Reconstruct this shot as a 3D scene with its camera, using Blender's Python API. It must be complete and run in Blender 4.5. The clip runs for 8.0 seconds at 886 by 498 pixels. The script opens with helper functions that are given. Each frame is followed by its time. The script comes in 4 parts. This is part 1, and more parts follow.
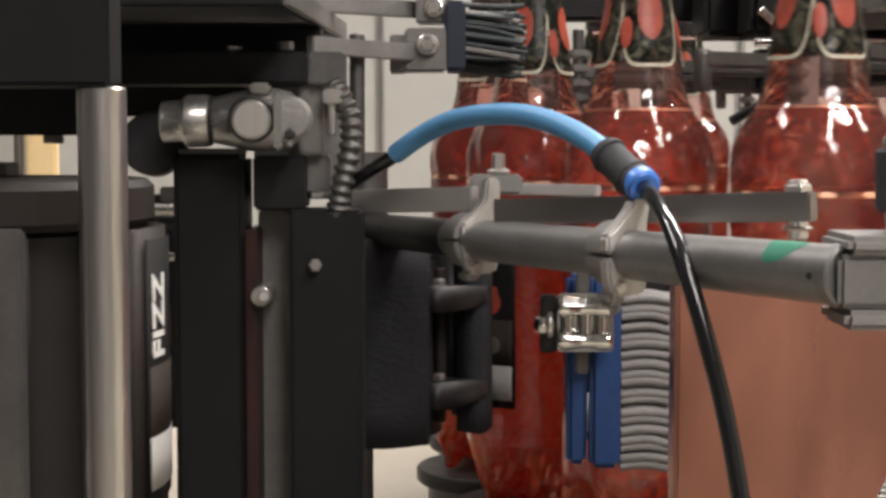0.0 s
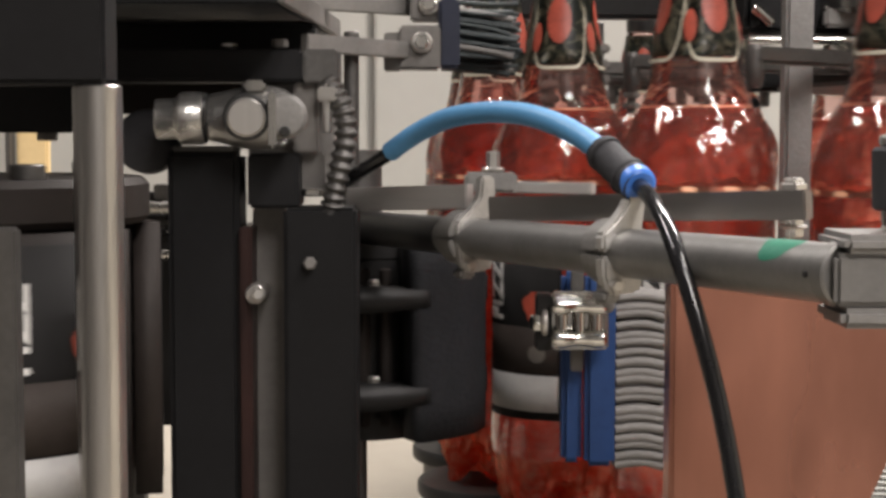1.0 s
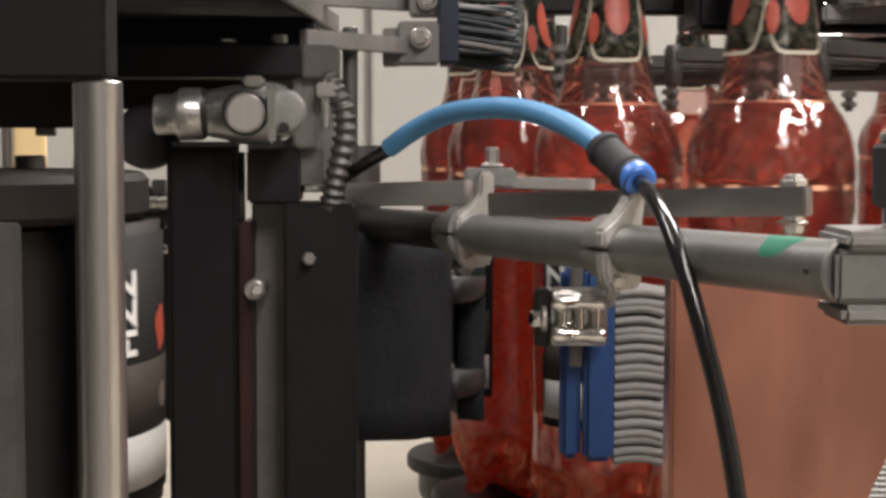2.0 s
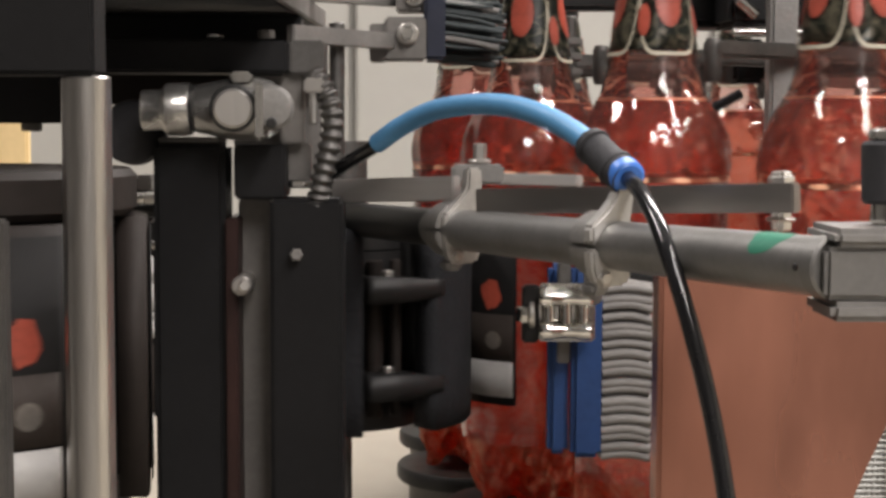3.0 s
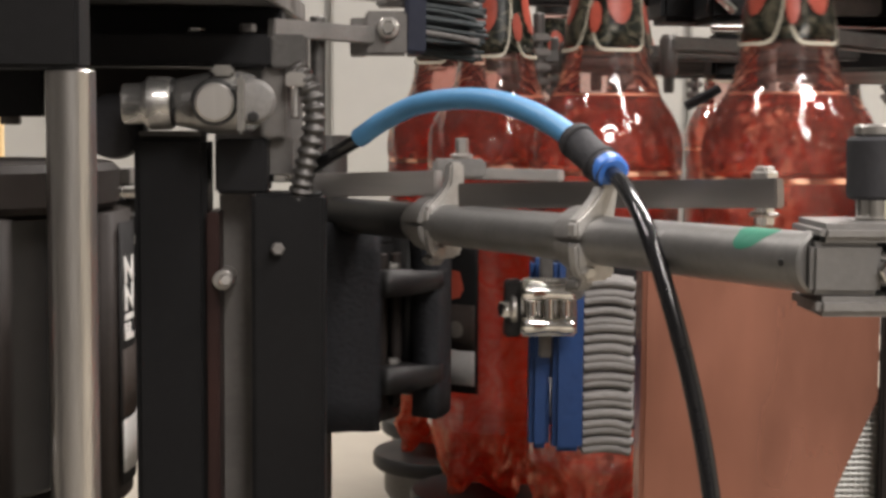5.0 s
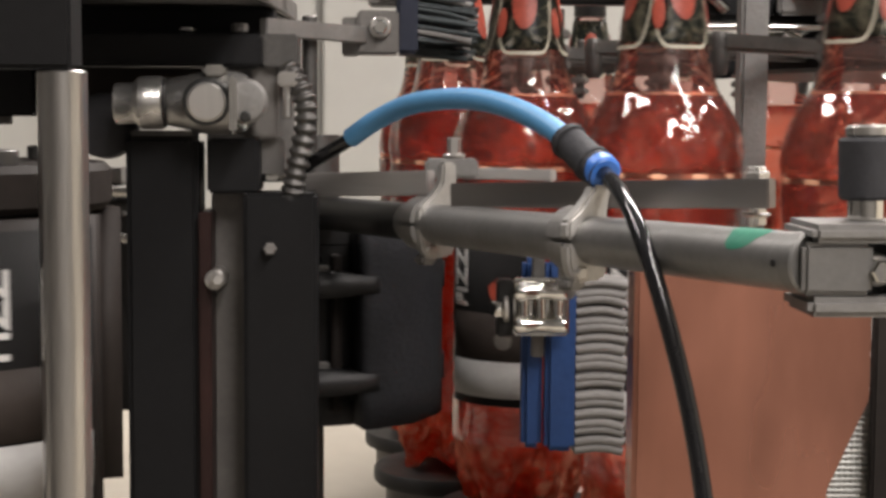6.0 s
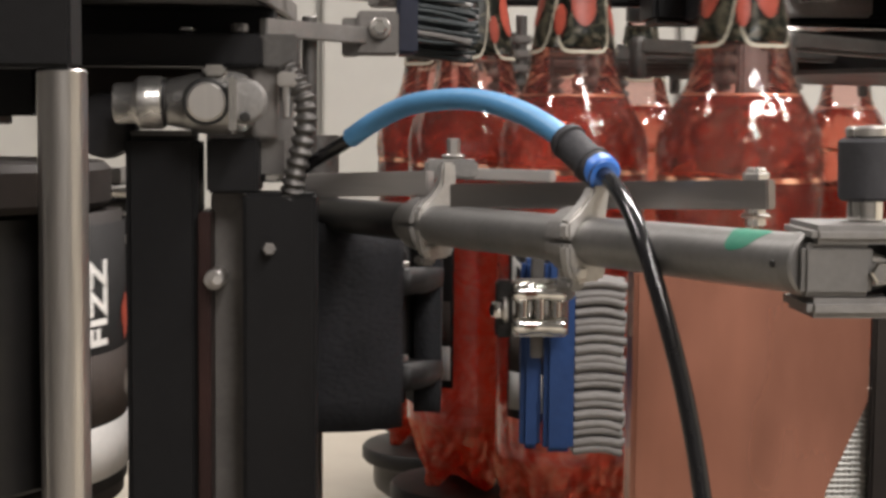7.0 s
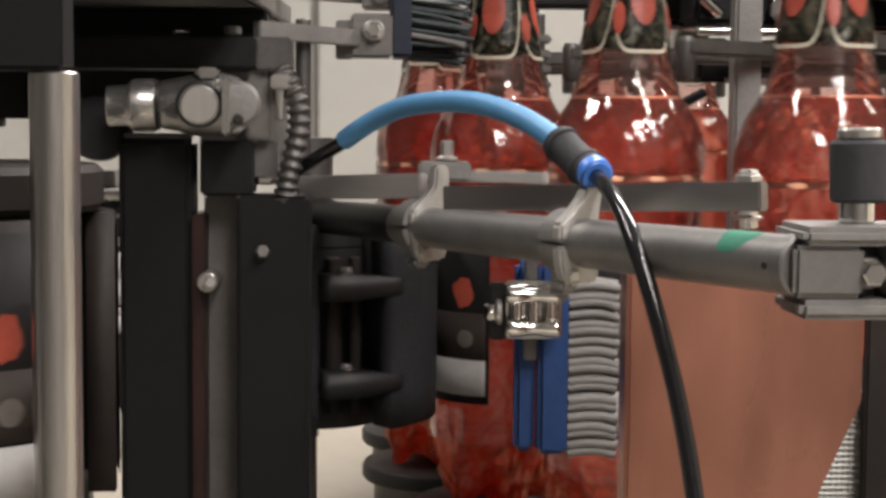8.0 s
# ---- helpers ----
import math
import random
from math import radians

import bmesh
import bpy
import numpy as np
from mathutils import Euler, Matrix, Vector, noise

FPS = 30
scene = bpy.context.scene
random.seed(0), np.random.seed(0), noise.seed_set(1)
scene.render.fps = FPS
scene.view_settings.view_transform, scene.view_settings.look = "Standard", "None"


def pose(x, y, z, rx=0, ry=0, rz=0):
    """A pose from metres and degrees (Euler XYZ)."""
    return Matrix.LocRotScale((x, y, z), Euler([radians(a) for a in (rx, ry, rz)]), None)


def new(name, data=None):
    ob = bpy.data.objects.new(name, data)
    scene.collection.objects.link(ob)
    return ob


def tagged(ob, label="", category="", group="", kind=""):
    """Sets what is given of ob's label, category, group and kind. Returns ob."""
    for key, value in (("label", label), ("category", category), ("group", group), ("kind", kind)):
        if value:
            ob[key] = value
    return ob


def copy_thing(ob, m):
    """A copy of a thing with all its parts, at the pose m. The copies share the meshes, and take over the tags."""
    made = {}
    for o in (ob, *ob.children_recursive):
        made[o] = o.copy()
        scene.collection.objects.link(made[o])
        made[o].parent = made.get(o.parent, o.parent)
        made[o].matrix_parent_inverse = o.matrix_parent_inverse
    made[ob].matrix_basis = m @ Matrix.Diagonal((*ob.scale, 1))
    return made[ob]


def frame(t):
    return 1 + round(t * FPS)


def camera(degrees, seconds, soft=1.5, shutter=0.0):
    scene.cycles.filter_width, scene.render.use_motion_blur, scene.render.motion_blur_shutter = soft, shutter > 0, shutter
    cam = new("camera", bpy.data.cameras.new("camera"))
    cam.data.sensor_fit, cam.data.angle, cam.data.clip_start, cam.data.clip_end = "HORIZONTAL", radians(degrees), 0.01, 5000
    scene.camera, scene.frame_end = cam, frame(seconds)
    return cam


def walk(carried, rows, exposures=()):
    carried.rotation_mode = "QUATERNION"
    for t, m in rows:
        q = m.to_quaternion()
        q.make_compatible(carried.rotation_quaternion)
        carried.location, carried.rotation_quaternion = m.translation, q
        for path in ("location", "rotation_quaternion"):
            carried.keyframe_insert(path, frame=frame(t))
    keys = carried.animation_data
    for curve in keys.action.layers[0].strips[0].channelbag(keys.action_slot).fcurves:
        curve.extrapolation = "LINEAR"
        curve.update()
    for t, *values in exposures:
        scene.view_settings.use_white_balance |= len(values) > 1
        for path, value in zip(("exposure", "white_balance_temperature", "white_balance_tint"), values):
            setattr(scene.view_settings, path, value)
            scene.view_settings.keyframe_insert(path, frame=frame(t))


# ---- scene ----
# A bottle labelling machine: bottles ride a carousel past a gripper drum and a wiping brush.

# ---- camera ----
cam = camera(32.0, 8.0, soft=3.2, shutter=0.5)


def hand_held(x, z, yaw, pitch, roll):
    return pose(x, 0, z, 90 + pitch, 0, yaw) @ pose(0, 0, 0, 0, 0, -roll)


walk(cam, [
    (0.0, hand_held(0.0, 1.3, 0.0, -4.2, 0.0)),
    (0.5, hand_held(0.0, 1.2996, -0.232, -4.187, 0.034)),
    (1.0, hand_held(-0.0020, 1.3003, -0.345, -4.301, -0.06)),
    (1.5, hand_held(-0.0032, 1.3005, -0.354, -4.392, -0.087)),
    (3.0, hand_held(-0.0062, 1.3012, -1.152, -4.67, -0.21)),
    (3.5, hand_held(-0.0077, 1.3010, -1.481, -4.719, -0.258)),
    (4.0, hand_held(-0.0084, 1.3011, -2.033, -4.784, -0.252)),
    (4.5, hand_held(-0.0103, 1.3010, -2.097, -4.825, -0.389)),
    (6.0, hand_held(-0.0115, 1.3023, -2.51, -4.957, -0.374)),
    (6.5, hand_held(-0.0114, 1.3016, -2.559, -4.884, -0.536)),
    (7.0, hand_held(-0.0116, 1.3017, -2.542, -4.891, -0.525)),
    (7.5, hand_held(-0.0108, 1.3020, -2.63, -4.869, -0.499)),
    (8.0, hand_held(-0.0100, 1.3014, -2.665, -4.78, -0.478)),
])

# ---- light ----
world = bpy.data.worlds.new("hall_air")
scene.world = world
world.use_nodes = True
world.node_tree.nodes["Background"].inputs[0].default_value = (1.0, 0.95, 0.92, 1)
world.node_tree.nodes["Background"].inputs[1].default_value = 0.13
scene.view_settings.exposure = 0.0


def ceiling_lamp(x, y, z, sx, sy, watts):
    data = bpy.data.lights.new("ceiling_light", "AREA")
    data.shape, data.size, data.size_y, data.energy = "RECTANGLE", sx, sy, watts
    data.color = (1.0, 0.93, 0.89)
    ob = new("ceiling_light", data)
    ob.location = (x, y, z)
    return ob


ceiling_lamp(-1.2, 1.2, 3.2, 0.16, 1.5, 50)
ceiling_lamp(1.1, -0.35, 3.2, 0.16, 1.5, 62)
# Unseen front light, added where it can brighten the bottles' feet.
ceiling_lamp(0.6, -1.8, 3.2, 0.3, 1.5, 64)
ceiling_lamp(1.3, -2.2, 3.2, 0.3, 1.5, 64)
ceiling_lamp(2.5, 1.3, 3.2, 0.16, 1.8, 60)
# Unseen light behind the machine, added to brighten cabinet and drink.
ceiling_lamp(0.95, 2.0, 3.2, 1.6, 0.3, 120)


# ---- materials ----
def mat(name, color, rough=0.5, metal=0.0, grain=0.15, scale=60.0, bump=0.05, stain=0.2, stretch=(1, 1, 1), trans=0.0, ior=1.45, coat=0.0):
    """A surface with fine grain, broad stains and relief in metres."""
    m = bpy.data.materials.new(name)
    m.use_nodes = True
    t = m.node_tree
    b = t.nodes["Principled BSDF"]
    co = t.nodes.new("ShaderNodeTexCoord")
    mp = t.nodes.new("ShaderNodeMapping")
    mp.inputs["Scale"].default_value = stretch
    t.links.new(co.outputs["Object"], mp.inputs["Vector"])
    fine = t.nodes.new("ShaderNodeTexNoise")
    fine.inputs["Scale"].default_value, fine.inputs["Detail"].default_value = scale * 5, 4
    broad = t.nodes.new("ShaderNodeTexNoise")
    broad.inputs["Scale"].default_value, broad.inputs["Detail"].default_value = scale * 0.4, 5
    t.links.new(mp.outputs[0], fine.inputs["Vector"])
    t.links.new(mp.outputs[0], broad.inputs["Vector"])
    ramp = t.nodes.new("ShaderNodeMapRange")
    ramp.inputs["From Min"].default_value, ramp.inputs["From Max"].default_value = 0.35, 0.7
    ramp.inputs["To Min"].default_value, ramp.inputs["To Max"].default_value = 1.0, 1.0 - stain
    t.links.new(broad.outputs["Fac"], ramp.inputs["Value"])
    ramp2 = t.nodes.new("ShaderNodeMapRange")
    ramp2.inputs["To Min"].default_value, ramp2.inputs["To Max"].default_value = 1.0 - grain, 1.0 + grain
    t.links.new(fine.outputs["Fac"], ramp2.inputs["Value"])
    mul = t.nodes.new("ShaderNodeMath")
    mul.operation = "MULTIPLY"
    t.links.new(ramp.outputs[0], mul.inputs[0])
    t.links.new(ramp2.outputs[0], mul.inputs[1])
    mix = t.nodes.new("ShaderNodeVectorMath")
    mix.operation = "SCALE"
    mix.inputs[0].default_value = color
    t.links.new(mul.outputs[0], mix.inputs["Scale"])
    t.links.new(mix.outputs[0], b.inputs["Base Color"])
    b.inputs["Metallic"].default_value, b.inputs["IOR"].default_value = metal, ior
    b.inputs["Transmission Weight"].default_value = trans
    b.inputs["Coat Weight"].default_value = coat
    rr = t.nodes.new("ShaderNodeMapRange")
    rr.inputs["To Min"].default_value, rr.inputs["To Max"].default_value = max(0.0, rough * 0.75), min(1.0, rough * 1.25)
    t.links.new(broad.outputs["Fac"], rr.inputs["Value"])
    t.links.new(rr.outputs[0], b.inputs["Roughness"])
    if bump:
        bp = t.nodes.new("ShaderNodeBump")
        bp.inputs["Strength"].default_value, bp.inputs["Distance"].default_value = bump, 0.002
        t.links.new(fine.outputs["Fac"], bp.inputs["Height"])
        t.links.new(bp.outputs[0], b.inputs["Normal"])
    return m


def mottled(m, dark, pale, scale):
    """Dark ground broken by pale, bent patches, for printed leaves and painted glare alike."""
    t = m.node_tree
    co = t.nodes.new("ShaderNodeTexCoord")
    nz = t.nodes.new("ShaderNodeTexNoise")
    nz.inputs["Scale"].default_value, nz.inputs["Detail"].default_value, nz.inputs["Distortion"].default_value = scale, 3, 1.6
    t.links.new(co.outputs["Object"], nz.inputs["Vector"])
    cr = t.nodes.new("ShaderNodeValToRGB")
    cr.color_ramp.elements[0].position, cr.color_ramp.elements[0].color = 0.46, dark
    cr.color_ramp.elements[1].position, cr.color_ramp.elements[1].color = 0.66, pale
    t.links.new(nz.outputs["Fac"], cr.inputs[0])
    t.links.new(cr.outputs[0], t.nodes["Principled BSDF"].inputs["Base Color"])


def red_drink(name, lit_share, glassy_least, glassy_most):
    """Red fizzy drink in wavy plastic: clear, tinted, a mottled matt share mimicking refracted light."""
    m = bpy.data.materials.new(name)
    m.use_nodes = True
    t = m.node_tree
    b = t.nodes["Principled BSDF"]
    b.inputs["Base Color"].default_value = (1.0, 0.46, 0.35, 1)
    b.inputs["Transmission Weight"].default_value = 1.0
    b.inputs["Roughness"].default_value = 0.03
    b.inputs["IOR"].default_value = 1.33
    co = t.nodes.new("ShaderNodeTexCoord")
    nz = t.nodes.new("ShaderNodeTexNoise")
    nz.inputs["Scale"].default_value, nz.inputs["Detail"].default_value, nz.inputs["Distortion"].default_value = 42, 2, 1.2
    t.links.new(co.outputs["Object"], nz.inputs["Vector"])
    bp = t.nodes.new("ShaderNodeBump")
    bp.inputs["Strength"].default_value, bp.inputs["Distance"].default_value = 0.5, 0.008
    t.links.new(nz.outputs["Fac"], bp.inputs["Height"])
    t.links.new(bp.outputs[0], b.inputs["Normal"])
    tp = t.nodes.new("ShaderNodeBsdfTransparent")
    tp.inputs["Color"].default_value = (1.0, 0.50, 0.38, 1)
    clear = t.nodes.new("ShaderNodeMixShader")
    n3 = t.nodes.new("ShaderNodeTexNoise")
    n3.inputs["Scale"].default_value, n3.inputs["Detail"].default_value, n3.inputs["Distortion"].default_value = 40, 3, 2.2
    t.links.new(co.outputs["Object"], n3.inputs["Vector"])
    swirl = t.nodes.new("ShaderNodeMapRange")
    swirl.inputs["From Min"].default_value, swirl.inputs["From Max"].default_value = 0.44, 0.58
    swirl.inputs["To Min"].default_value, swirl.inputs["To Max"].default_value = glassy_least, glassy_most
    t.links.new(n3.outputs["Fac"], swirl.inputs["Value"])
    t.links.new(swirl.outputs[0], clear.inputs[0])
    t.links.new(tp.outputs[0], clear.inputs[1])
    t.links.new(b.outputs[0], clear.inputs[2])
    tl = t.nodes.new("ShaderNodeBsdfTranslucent")
    n2 = t.nodes.new("ShaderNodeTexNoise")
    n2.inputs["Scale"].default_value, n2.inputs["Detail"].default_value, n2.inputs["Distortion"].default_value = 52, 4, 3.0
    t.links.new(co.outputs["Object"], n2.inputs["Vector"])
    hue = t.nodes.new("ShaderNodeValToRGB")
    hue.color_ramp.elements[0].position, hue.color_ramp.elements[0].color = 0.36, (1.0, 0.22, 0.125, 1)
    hue.color_ramp.elements[1].position, hue.color_ramp.elements[1].color = 0.62, (1.0, 0.54, 0.38, 1)
    t.links.new(n2.outputs["Fac"], hue.inputs[0])
    t.links.new(hue.outputs[0], tl.inputs["Color"])
    df = t.nodes.new("ShaderNodeBsdfDiffuse")
    t.links.new(hue.outputs[0], df.inputs["Color"])
    ad = t.nodes.new("ShaderNodeMixShader")
    t.links.new(tl.outputs[0], ad.inputs[1])
    t.links.new(df.outputs[0], ad.inputs[2])
    mx = t.nodes.new("ShaderNodeMixShader")
    mx.inputs[0].default_value = lit_share
    t.links.new(clear.outputs[0], mx.inputs[1])
    t.links.new(ad.outputs[0], mx.inputs[2])
    t.links.new(mx.outputs[0], t.nodes["Material Output"].inputs[0])
    return m


def clear_plastic(name, tint, haze_share, gloss=(1, 1, 1, 1), ior=1.65, rough=0.05, wave=0.3):
    m = bpy.data.materials.new(name)
    m.use_nodes = True
    t = m.node_tree
    tr = t.nodes.new("ShaderNodeBsdfTransparent")
    tr.inputs["Color"].default_value = tint
    gl = t.nodes.new("ShaderNodeBsdfGlossy")
    gl.inputs["Roughness"].default_value = rough
    gl.inputs["Color"].default_value = gloss
    fr = t.nodes.new("ShaderNodeFresnel")
    fr.inputs["IOR"].default_value = ior
    nz = t.nodes.new("ShaderNodeTexNoise")
    nz.inputs["Scale"].default_value, nz.inputs["Detail"].default_value = 40, 2
    co = t.nodes.new("ShaderNodeTexCoord")
    t.links.new(co.outputs["Object"], nz.inputs["Vector"])
    bp = t.nodes.new("ShaderNodeBump")
    bp.inputs["Strength"].default_value, bp.inputs["Distance"].default_value = wave, 0.006
    t.links.new(nz.outputs["Fac"], bp.inputs["Height"])
    t.links.new(bp.outputs[0], gl.inputs["Normal"])
    t.links.new(bp.outputs[0], fr.inputs["Normal"])
    mx = t.nodes.new("ShaderNodeMixShader")
    t.links.new(fr.outputs[0], mx.inputs[0])
    t.links.new(tr.outputs[0], mx.inputs[1])
    t.links.new(gl.outputs[0], mx.inputs[2])
    haze = t.nodes.new("ShaderNodeBsdfDiffuse")
    haze.inputs["Color"].default_value = (0.80, 0.55, 0.50, 1)
    hz = t.nodes.new("ShaderNodeMixShader")
    hz.inputs[0].default_value = haze_share
    t.links.new(mx.outputs[0], hz.inputs[1])
    t.links.new(haze.outputs[0], hz.inputs[2])
    t.links.new(hz.outputs[0], t.nodes["Material Output"].inputs[0])
    return m


BLACK = mat("black_anodised", (0.0088, 0.0088, 0.0095), 0.5, 0.0, 0.3, 40, 0.06, 0.4, ior=1.30)
BLACK_PAINT = mat("black_paint", (0.0135, 0.013, 0.013), 0.45, 0.0, 0.3, 30, 0.06, 0.4, ior=1.36)
RUBBER = mat("black_rubber", (0.028, 0.028, 0.032), 0.75, 0.0, 0.25, 60, 0.15, 0.3)
BOUNCE_PALE = mat("pale_bounce", (0.75, 0.72, 0.66), 0.35, 0.0, 0.08, 30, 0.03, 0.2)
PLATE = mat("worn_plate_rubber", (0.024, 0.023, 0.022), 0.5, 0.0, 0.25, 60, 0.1, 0.4)
LETTER = mat("label_lettering", (0.62, 0.61, 0.59), 0.5, 0.0, 0.06, 60, 0.02, 0.08)
PAD = mat("gripper_pad_foam", (0.0085, 0.0092, 0.0120), 0.85, 0.0, 0.35, 70, 0.5, 0.35)
FINGER = mat("finger_steel", (0.018, 0.0175, 0.018), 0.5, 0.3, 0.2, 60, 0.1, 0.3)
GREY_STEEL = mat("grey_steel", (0.18, 0.17, 0.16), 0.5, 0.4, 0.15, 60, 0.1, 0.3)
STEEL = mat("brushed_steel", (0.58, 0.56, 0.53), 0.28, 0.85, 0.12, 60, 0.05, 0.18, (1, 1, 0.05))
POST_STEEL = mat("worn_steel", (0.50, 0.485, 0.465), 0.30, 0.95, 0.2, 45, 0.08, 0.35, (1, 1, 0.12))
# Flat steel in a darker copy, for the bar that mirrors the bottles.
BAR_METAL = mat("dark_flat_steel", (0.34, 0.32, 0.305), 0.30, 0.85, 0.12, 50, 0.06, 0.3, (0.08, 0.08, 1))
STEEL_BAR = mat("flat_steel", (0.52, 0.50, 0.48), 0.38, 0.4, 0.12, 50, 0.06, 0.3, (0.08, 0.08, 1))
GREY_TUBE = mat("grey_aluminium", (0.245, 0.24, 0.232), 0.42, 0.7, 0.14, 60, 0.08, 0.25)
POLISHED = mat("polished_cast", (0.50, 0.49, 0.47), 0.27, 0.85, 0.25, 45, 0.30, 0.4)
CAST = mat("cast_aluminium", (0.27, 0.262, 0.252), 0.42, 0.5, 0.15, 80, 0.15, 0.25)
# Lighter copy of the cast metal, for clamp faces that catch the light.
LIT_CAST = mat("lit_cast", (0.52, 0.507, 0.485), 0.34, 0.55, 0.18, 70, 0.18, 0.25)
CHROME = mat("chrome", (0.74, 0.73, 0.70), 0.12, 1.0, 0.05, 40, 0.03, 0.1)
DULL = mat("dark_steel", (0.13, 0.125, 0.12), 0.5, 0.8, 0.2, 60, 0.1, 0.4)
BROWN = mat("stained_steel", (0.021, 0.0165, 0.0145), 0.65, 0.1, 0.2, 40, 0.1, 0.4, ior=1.3)
# Red is mixed into this steel for the bottles mirrored in the rail.
RAIL_RED = mat("red_reflection_steel", (0.034, 0.0155, 0.0135), 0.42, 0.3, 0.2, 40, 0.1, 0.5)
BLUE_TUBE = mat("blue_hose", (0.085, 0.26, 0.48), 0.45, 0.0, 0.08, 60, 0.05, 0.15)
BLUE_RING = mat("blue_plastic", (0.05, 0.17, 0.55), 0.35, 0.0, 0.08, 60, 0.03, 0.1)
BLUE_FOAM = mat("blue_brush_back", (0.009, 0.041, 0.145), 0.6, 0.0, 0.15, 50, 0.15, 0.2)
NAVY = mat("navy_block", (0.012, 0.016, 0.035), 0.5, 0.0, 0.15, 50, 0.08, 0.3)
BRISTLE = mat("white_bristle", (0.20, 0.192, 0.184), 0.65, 0.0, 0.25, 60, 0.3, 0.25, (1, 1, 4))
BRISTLE_DARK = mat("dark_bristle", (0.035, 0.045, 0.048), 0.6, 0.0, 0.6, 60, 0.4, 0.4, (0.3, 1, 4))
CABLE = mat("black_cable", (0.012, 0.012, 0.013), 0.15, 0.0, 0.1, 50, 0.02, 0.1)
# Broad upright streaks in the colour imitate soft dark reflections on the sheet.
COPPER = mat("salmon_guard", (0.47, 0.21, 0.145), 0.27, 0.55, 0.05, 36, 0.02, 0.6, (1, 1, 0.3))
GREEN = mat("green_paint", (0.008, 0.15, 0.09), 0.5, 0.0, 0.15, 80, 0.05, 0.2)
WALL = mat("cream_wall", (0.72, 0.67, 0.57), 0.7, 0.0, 0.04, 4, 0.03, 0.12)
WHITE = mat("off_white_panel", (0.37, 0.365, 0.34), 0.55, 0.0, 0.05, 6, 0.03, 0.15)
DARK_WALL = mat("grey_wall", (0.16, 0.155, 0.15), 0.7, 0.0, 0.06, 4, 0.03, 0.2)
FLOOR = mat("floor_resin", (0.45, 0.41, 0.34), 0.5, 0.0, 0.1, 5, 0.05, 0.25)
TABLE = mat("table_paint", (0.32, 0.29, 0.24), 0.5, 0.0, 0.06, 10, 0.03, 0.2)
YELLOW = mat("yellow_paint", (0.70, 0.53, 0.28), 0.5, 0.0, 0.08, 20, 0.03, 0.15)
LABEL_BLACK = mat("label_black", (0.009, 0.0085, 0.0085), 0.7, 0.0, 0.1, 60, 0.02, 0.1, ior=1.25)
LABEL_GREY = mat("label_grey", (0.042, 0.034, 0.030), 0.65, 0.0, 0.2, 80, 0.02, 0.2, ior=1.25)
LABEL_WHITE = mat("label_white", (0.37, 0.362, 0.35), 0.5, 0.0, 0.12, 60, 0.02, 0.15)
LABEL_RED = mat("label_red", (0.36, 0.068, 0.042), 0.4, 0.0, 0.35, 110, 0.02, 0.5)
MARK_GREY = mat("mark_grey", (0.14, 0.125, 0.11), 0.5, 0.0, 0.5, 160, 0.02, 0.6)
LABEL_CREAM = mat("label_cream", (0.47, 0.43, 0.34), 0.45, 0.0, 0.1, 80, 0.02, 0.15)
LABEL_GREEN = mat("label_green", (0.062, 0.068, 0.058), 0.3, 0.0, 0.9, 230, 0.05, 0.7)
mottled(LABEL_GREEN, (0.012, 0.016, 0.012, 1), (0.15, 0.135, 0.095, 1), 105)
MESH_GREY = mat("grey_mesh", (0.36, 0.36, 0.34), 0.5, 0.4, 0.1, 40, 0.05, 0.15)
CAP_BLACK = mat("cap_black", (0.02, 0.02, 0.02), 0.35)
GLINT = mat("drink_glint", (1.0, 0.52, 0.32), 0.4, 0.0, 0.3, 90, 0.1, 0.4)
# Copies of one drink: body and foot brightened for inner light, top clear.
DRINK = red_drink("red_drink", 0.40, 0.30, 0.85)
FOOT_DRINK = red_drink("red_drink_in_foot", 0.50, 0.20, 0.60)
CLEAR = clear_plastic("clear_plastic", (0.97, 0.80, 0.77, 1), 0.025)
# The strong orange gloss takes the place of lamp light refracted in the foot.
CLEAR_FOOT = clear_plastic("clear_foot_glint", (1.0, 0.80, 0.75, 1), 0.02, (1.0, 0.62, 0.42, 1), 2.1, 0.14, 0.9)
CLEAR_DRINK = red_drink("clear_drink", 0.06, 0.6, 1.0)

# ---- building helpers ----
BASE = {}


def thing(name, at, label, category, group="", kind=""):
    ob = new(name)
    ob.location = at
    ob.empty_display_size = 0.02
    BASE[ob.name] = Vector(at)
    return tagged(ob, label, category, group, kind)


def part(name, bm, material, parent, label=""):
    """Links a bmesh drawn in world metres as one mesh under a thing or a part."""
    base = BASE[parent.name]
    bmesh.ops.translate(bm, verts=bm.verts, vec=-base)
    me = bpy.data.meshes.new(name)
    bm.to_mesh(me)
    bm.free()
    me.materials.append(material)
    ob = new(name, me)
    ob.parent = parent
    BASE[ob.name] = base
    return tagged(ob, label)


def solid(name, bm, material, label, category, group="", kind=""):
    """A thing of one mesh, drawn in world metres."""
    me = bpy.data.meshes.new(name)
    bm.to_mesh(me)
    bm.free()
    me.materials.append(material)
    ob = new(name, me)
    BASE[ob.name] = Vector((0, 0, 0))
    return tagged(ob, label, category, group, kind)


def smooth(bm, angle=40):
    for f in bm.faces:
        f.smooth = True
    for e in bm.edges:
        if len(e.link_faces) == 2 and e.calc_face_angle(0) > radians(angle):
            e.smooth = False
    return bm


